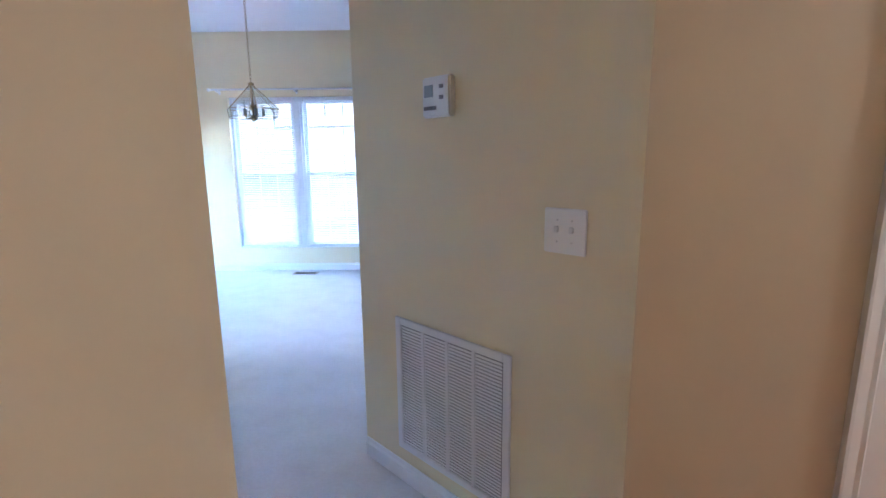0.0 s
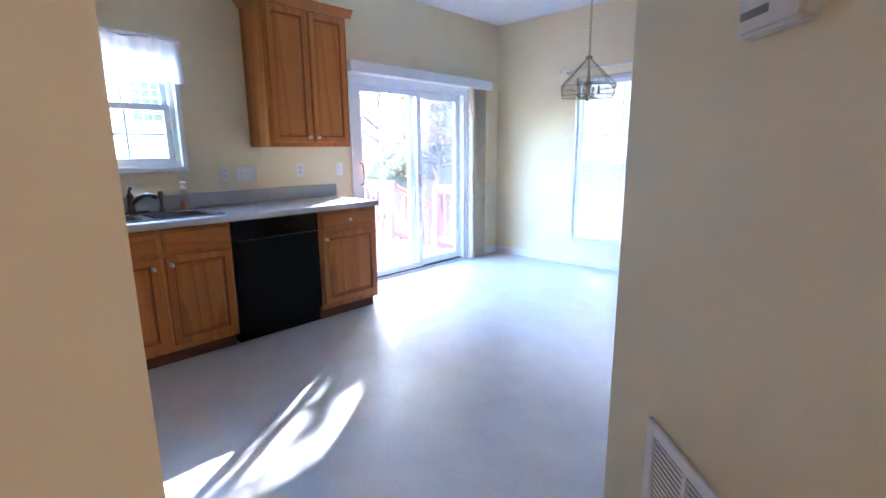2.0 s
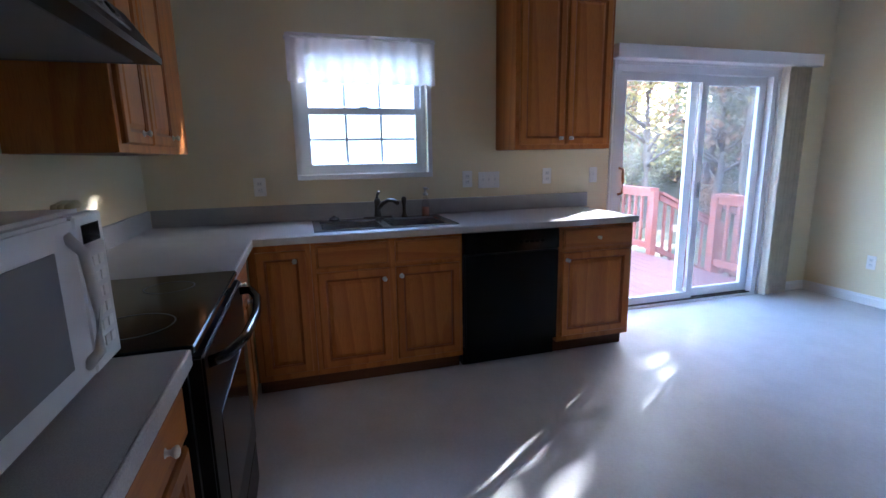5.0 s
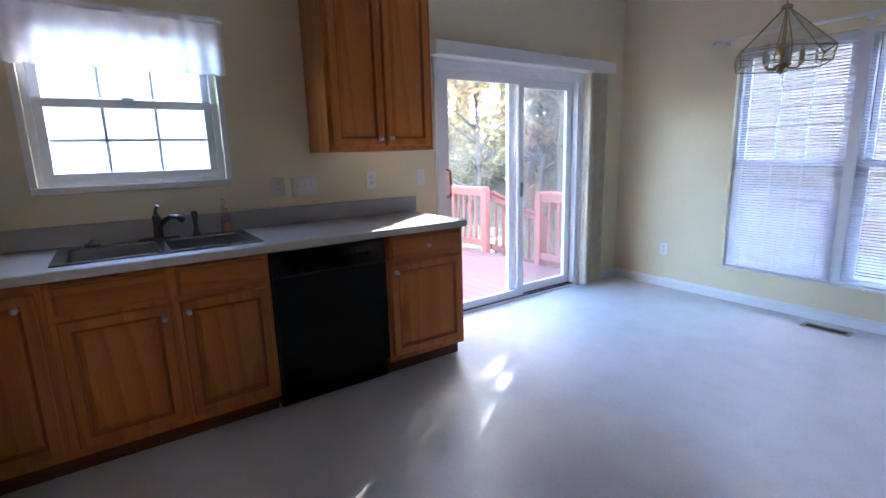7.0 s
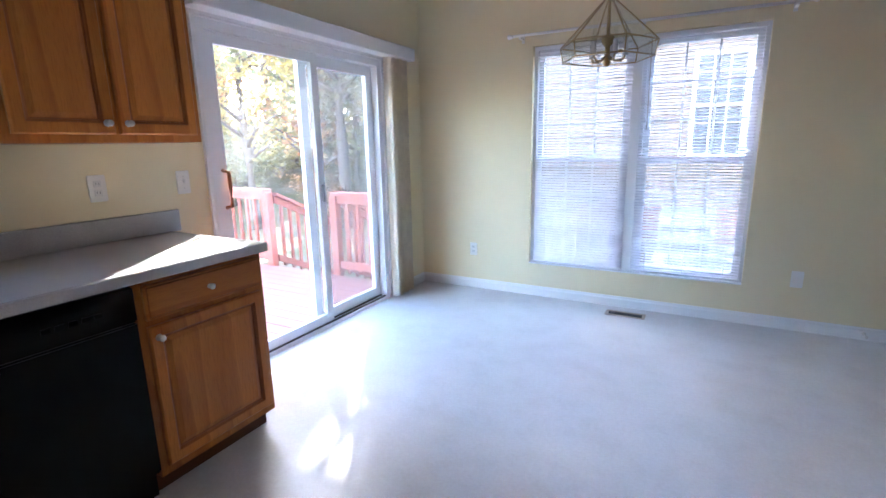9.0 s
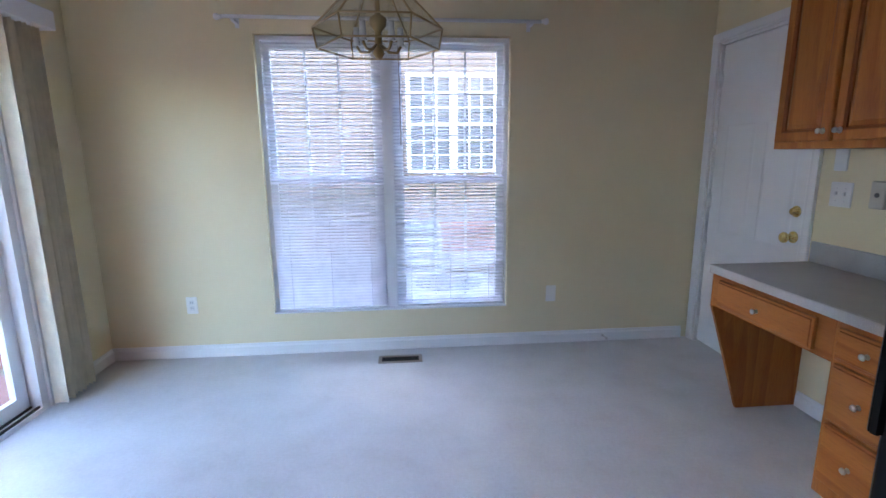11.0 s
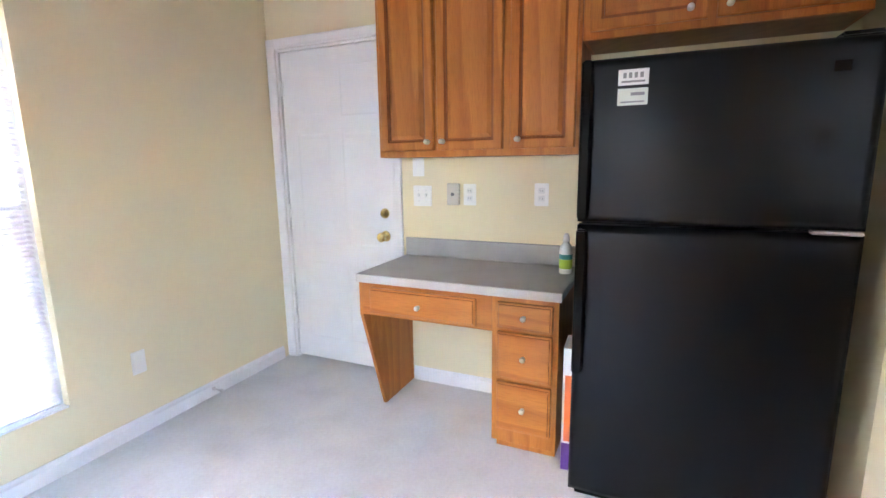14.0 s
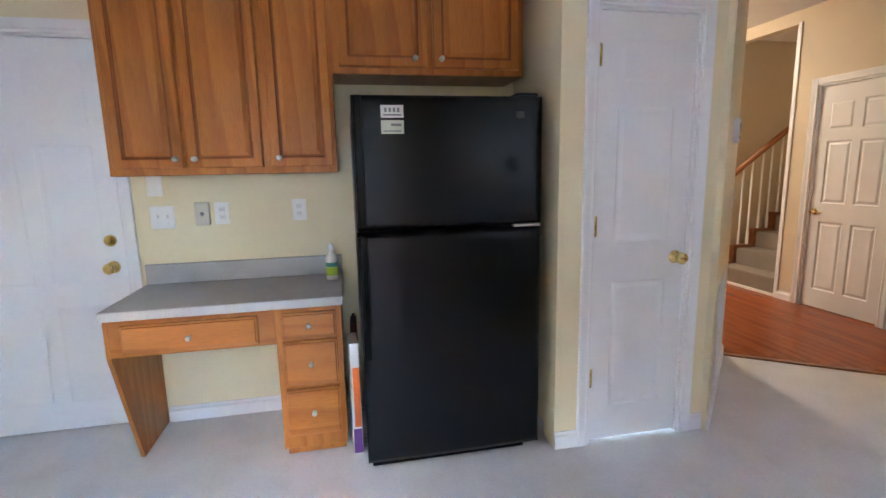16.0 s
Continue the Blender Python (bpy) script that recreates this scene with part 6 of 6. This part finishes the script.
TREES = [(-9.5, 12.5, 9, 3.0), (-12.5, 10.0, 11, 3.4), (-14.5, 16.5, 13, 4.2), (-10.5, 18.0, 12, 4.0), (-17, 12.0, 12, 4.0), (-13, 22, 14, 4.5),
         (-19, 19, 14, 4.6), (-24, 12.5, 13, 4.2), (-15.5, 25, 13, 4.2), (-24, 15, 15, 5.0), (-8.2, 21.5, 12, 4.0), (-20, 27, 15, 5.0), (-28, 23, 15, 5.5), (-11.0, 14.2, 6, 2.4), (-31, 13, 14, 4.6), (-16, 30, 15, 5.0), (-30, 33, 17, 6), (-8.6, 12.6, 6.6, 1.25)]
TURNS = {0: 157.5, 1: 292.5, 2: 135, 3: 67.5, 5: 337.5, 10: 112.5, 11: 337.5, 13: 22.5, 15: 22.5, 17: 112.5}
for i, (x, y, h, s) in enumerate(TREES):
    leaf, lab = ((M_LEAFY, "tall yellow-leaved autumn tree in the garden"), (M_LEAFG, "tall green-brown autumn tree in the garden"), (M_LEAFG, "tall green-brown autumn tree in the garden"), (M_LEAFO, "tall orange-leaved autumn tree in the garden"))[i % 4]
    tree(x, y, h, s, leaf, 900 if i == 17 else 4200 if i in (2, 3, 5) else 6500, 40 + i, 0.18 if i % 3 else 0.3, lab, TURNS.get(i, 0))
made_trees = [o for o in scene.objects if o.name.startswith("tree") and o.parent is None]
rnd = random.Random(5)
made_trees = made_trees[:17]
for k in range(64):
    az = radians(rnd.uniform(92, 200))
    dist = rnd.uniform(27, 62)
    src = made_trees[k % len(made_trees)]
    x, y = -4 + dist * math.cos(az), 5 + dist * math.sin(az)
    if -33 < x < -15 and -8 < y < 11:
        continue
    hk = dist * rnd.uniform(0.22, 0.31) / TREES[k % len(made_trees)][2]
    ob = copy_thing(src, pose(x, y, ground_z(x, y) - 0.1, 0, 0, rnd.uniform(0, 360)))
    ob.scale = (hk * 1.5, hk * 1.5, hk)

# shrubs along the back of the garden
def shrub(x, y, h, leaf, seed, count=1500):
    rnd = random.Random(seed)
    zg = ground_z(x, y) - 0.05
    root = thing("shrub", "bushy autumn shrub at the garden edge", "shrub", pose(x, y, zg), group="garden shrubs")
    bm = bmesh.new()
    tips = []
    for k in range(11):
        a, l = rnd.uniform(0, 6.283), rnd.uniform(0.3, 1.0) * h * 0.6
        top = Vector((math.cos(a) * l, math.sin(a) * l, h * rnd.uniform(0.45, 0.98)))
        mid = top * 0.5 + Vector((0, 0, h * 0.1))
        tube(bm, [(0.05 * math.cos(a), 0.05 * math.sin(a), 0), mid, top], [0.03, 0.02, 0.005], 5)
        tips += [mid, top, top, (mid + top) / 2, mid * 0.6]
    part("stems", bm, M_BARK, root)
    co, fa = [], []
    for i in range(count):
        c0 = rnd.choice(tips) + Vector((rnd.gauss(0, 1), rnd.gauss(0, 1), rnd.gauss(0, 0.8))) * h * 0.13
        c0.z = max(0.05, c0.z)
        s = rnd.uniform(0.06, 0.13)
        u = Vector((rnd.gauss(0, 1), rnd.gauss(0, 1), rnd.gauss(0, 0.6))).normalized()
        w = u.cross(Vector((rnd.gauss(0, 1), rnd.gauss(0, 1), rnd.gauss(0, 1)))).normalized()
        b0 = len(co)
        co += [c0 - u * s, c0 + w * s * 0.55, c0 + u * s, c0 - w * s * 0.55]
        fa.append((b0, b0 + 1, b0 + 2, b0 + 3))
    me = bpy.data.meshes.new("foliage")
    me.from_pydata(co, [], fa)
    me.materials.append(leaf)
    ob = new("foliage", me)
    ob.parent = root
    tagged(ob, "loose mass of small leaves", kind="stuff")
    return root


rnd = random.Random(9)
base = [shrub(-14.0, 19.5, 4.0, M_LEAFG, 1), shrub(-18.0, 14.5, 3.6, M_LEAFY, 2), shrub(-11.5, 21.0, 4.4, M_LEAFG, 3), shrub(-20.5, 11.0, 4.2, M_LEAFO, 4)]
for k in range(30):
    az, dist = radians(100 + 90 * k / 29 + rnd.uniform(-2, 2)), rnd.uniform(18, 25)
    x, y = -4 + dist * math.cos(az), 5 + dist * math.sin(az)
    if -33 < x < -15 and -8 < y < 11:
        continue
    ob = copy_thing(base[k % 4], pose(x, y, ground_z(x, y) - 0.05, 0, 0, rnd.uniform(0, 360)))
    q = rnd.uniform(0.6, 1.0)
    ob.scale = (q * 1.3, q * 1.3, q)

# undergrowth and thin saplings between the lawn and the wood
rnd = random.Random(21)
for k in range(34):
    az, dist = radians(rnd.uniform(94, 156)), rnd.uniform(10.5, 18)
    x, y = -4 + dist * math.cos(az), 5 + dist * math.sin(az)
    ob = copy_thing(base[k % 4], pose(x, y, ground_z(x, y) - 0.05, 0, 0, rnd.uniform(0, 360)))
    q = rnd.uniform(0.22, 0.55)
    ob.scale = (q * 1.2, q * 1.2, q)
for k in range(9):
    az, dist = radians(96 + 58 * k / 8 + rnd.uniform(-3, 3)), rnd.uniform(9.5, 15)
    x, y = -4 + dist * math.cos(az), 5 + dist * math.sin(az)
    tree(x, y, rnd.uniform(5, 8), rnd.uniform(1.0, 1.7), (M_LEAFY, M_LEAFG, M_LEAFO)[k % 3], 420, 90 + k, 0.12, "slender half-bare autumn sapling in the garden")

# hall floor planks, laid along x
pl = thing("hall_planks", "glossy red oak strip flooring in the hall", "floor", pose(0, 0, 0), kind="structure")
nrm = Vector((B[1] - A[1], A[0] - B[0], 0)).normalized()
i = 0
y = YH - 0.12
while y < 2.49:
    x = XH + random.Random(i).uniform(-0.9, -0.1)
    j = 0
    while x < 3.38:
        L = random.Random(i * 31 + j).uniform(0.7, 1.3)
        xa, xb = max(x, XH + 0.001), min(x + L - 0.002, 3.395)
        x += L
        j += 1
        if xb - xa < 0.05:
            continue
        bm = boxm(xa, y, -0.0115, xb, min(y + 0.081, 2.489), 0.005)
        g = bm.verts[:] + bm.edges[:] + bm.faces[:]
        r = bmesh.ops.bisect_plane(bm, geom=g, plane_co=(*A, 0), plane_no=nrm, clear_inner=(nrm.dot(Vector((2, 1, 0)) - Vector((*A, 0))) > 0), clear_outer=(nrm.dot(Vector((2, 1, 0)) - Vector((*A, 0))) < 0))
        if len(bm.faces) < 4:
            bm.free()
            continue
        bmesh.ops.contextual_create(bm, geom=[e for e in bm.edges if e.is_boundary])
        part("plank", bm, M_PLANK, pl)
    y += 0.083
    i += 1
d = Vector((B[0] - A[0], B[1] - A[1], 0))
ang = math.degrees(math.atan2(d.y, d.x))
structure("trim_threshold", boxm(0.02, -0.025, 0.0, d.length - 0.01, 0.02, 0.011, bevel=0.004), M_RAIL, "stained wood threshold strip", "trim").matrix_basis = pose(*A, 0, 0, 0, ang)
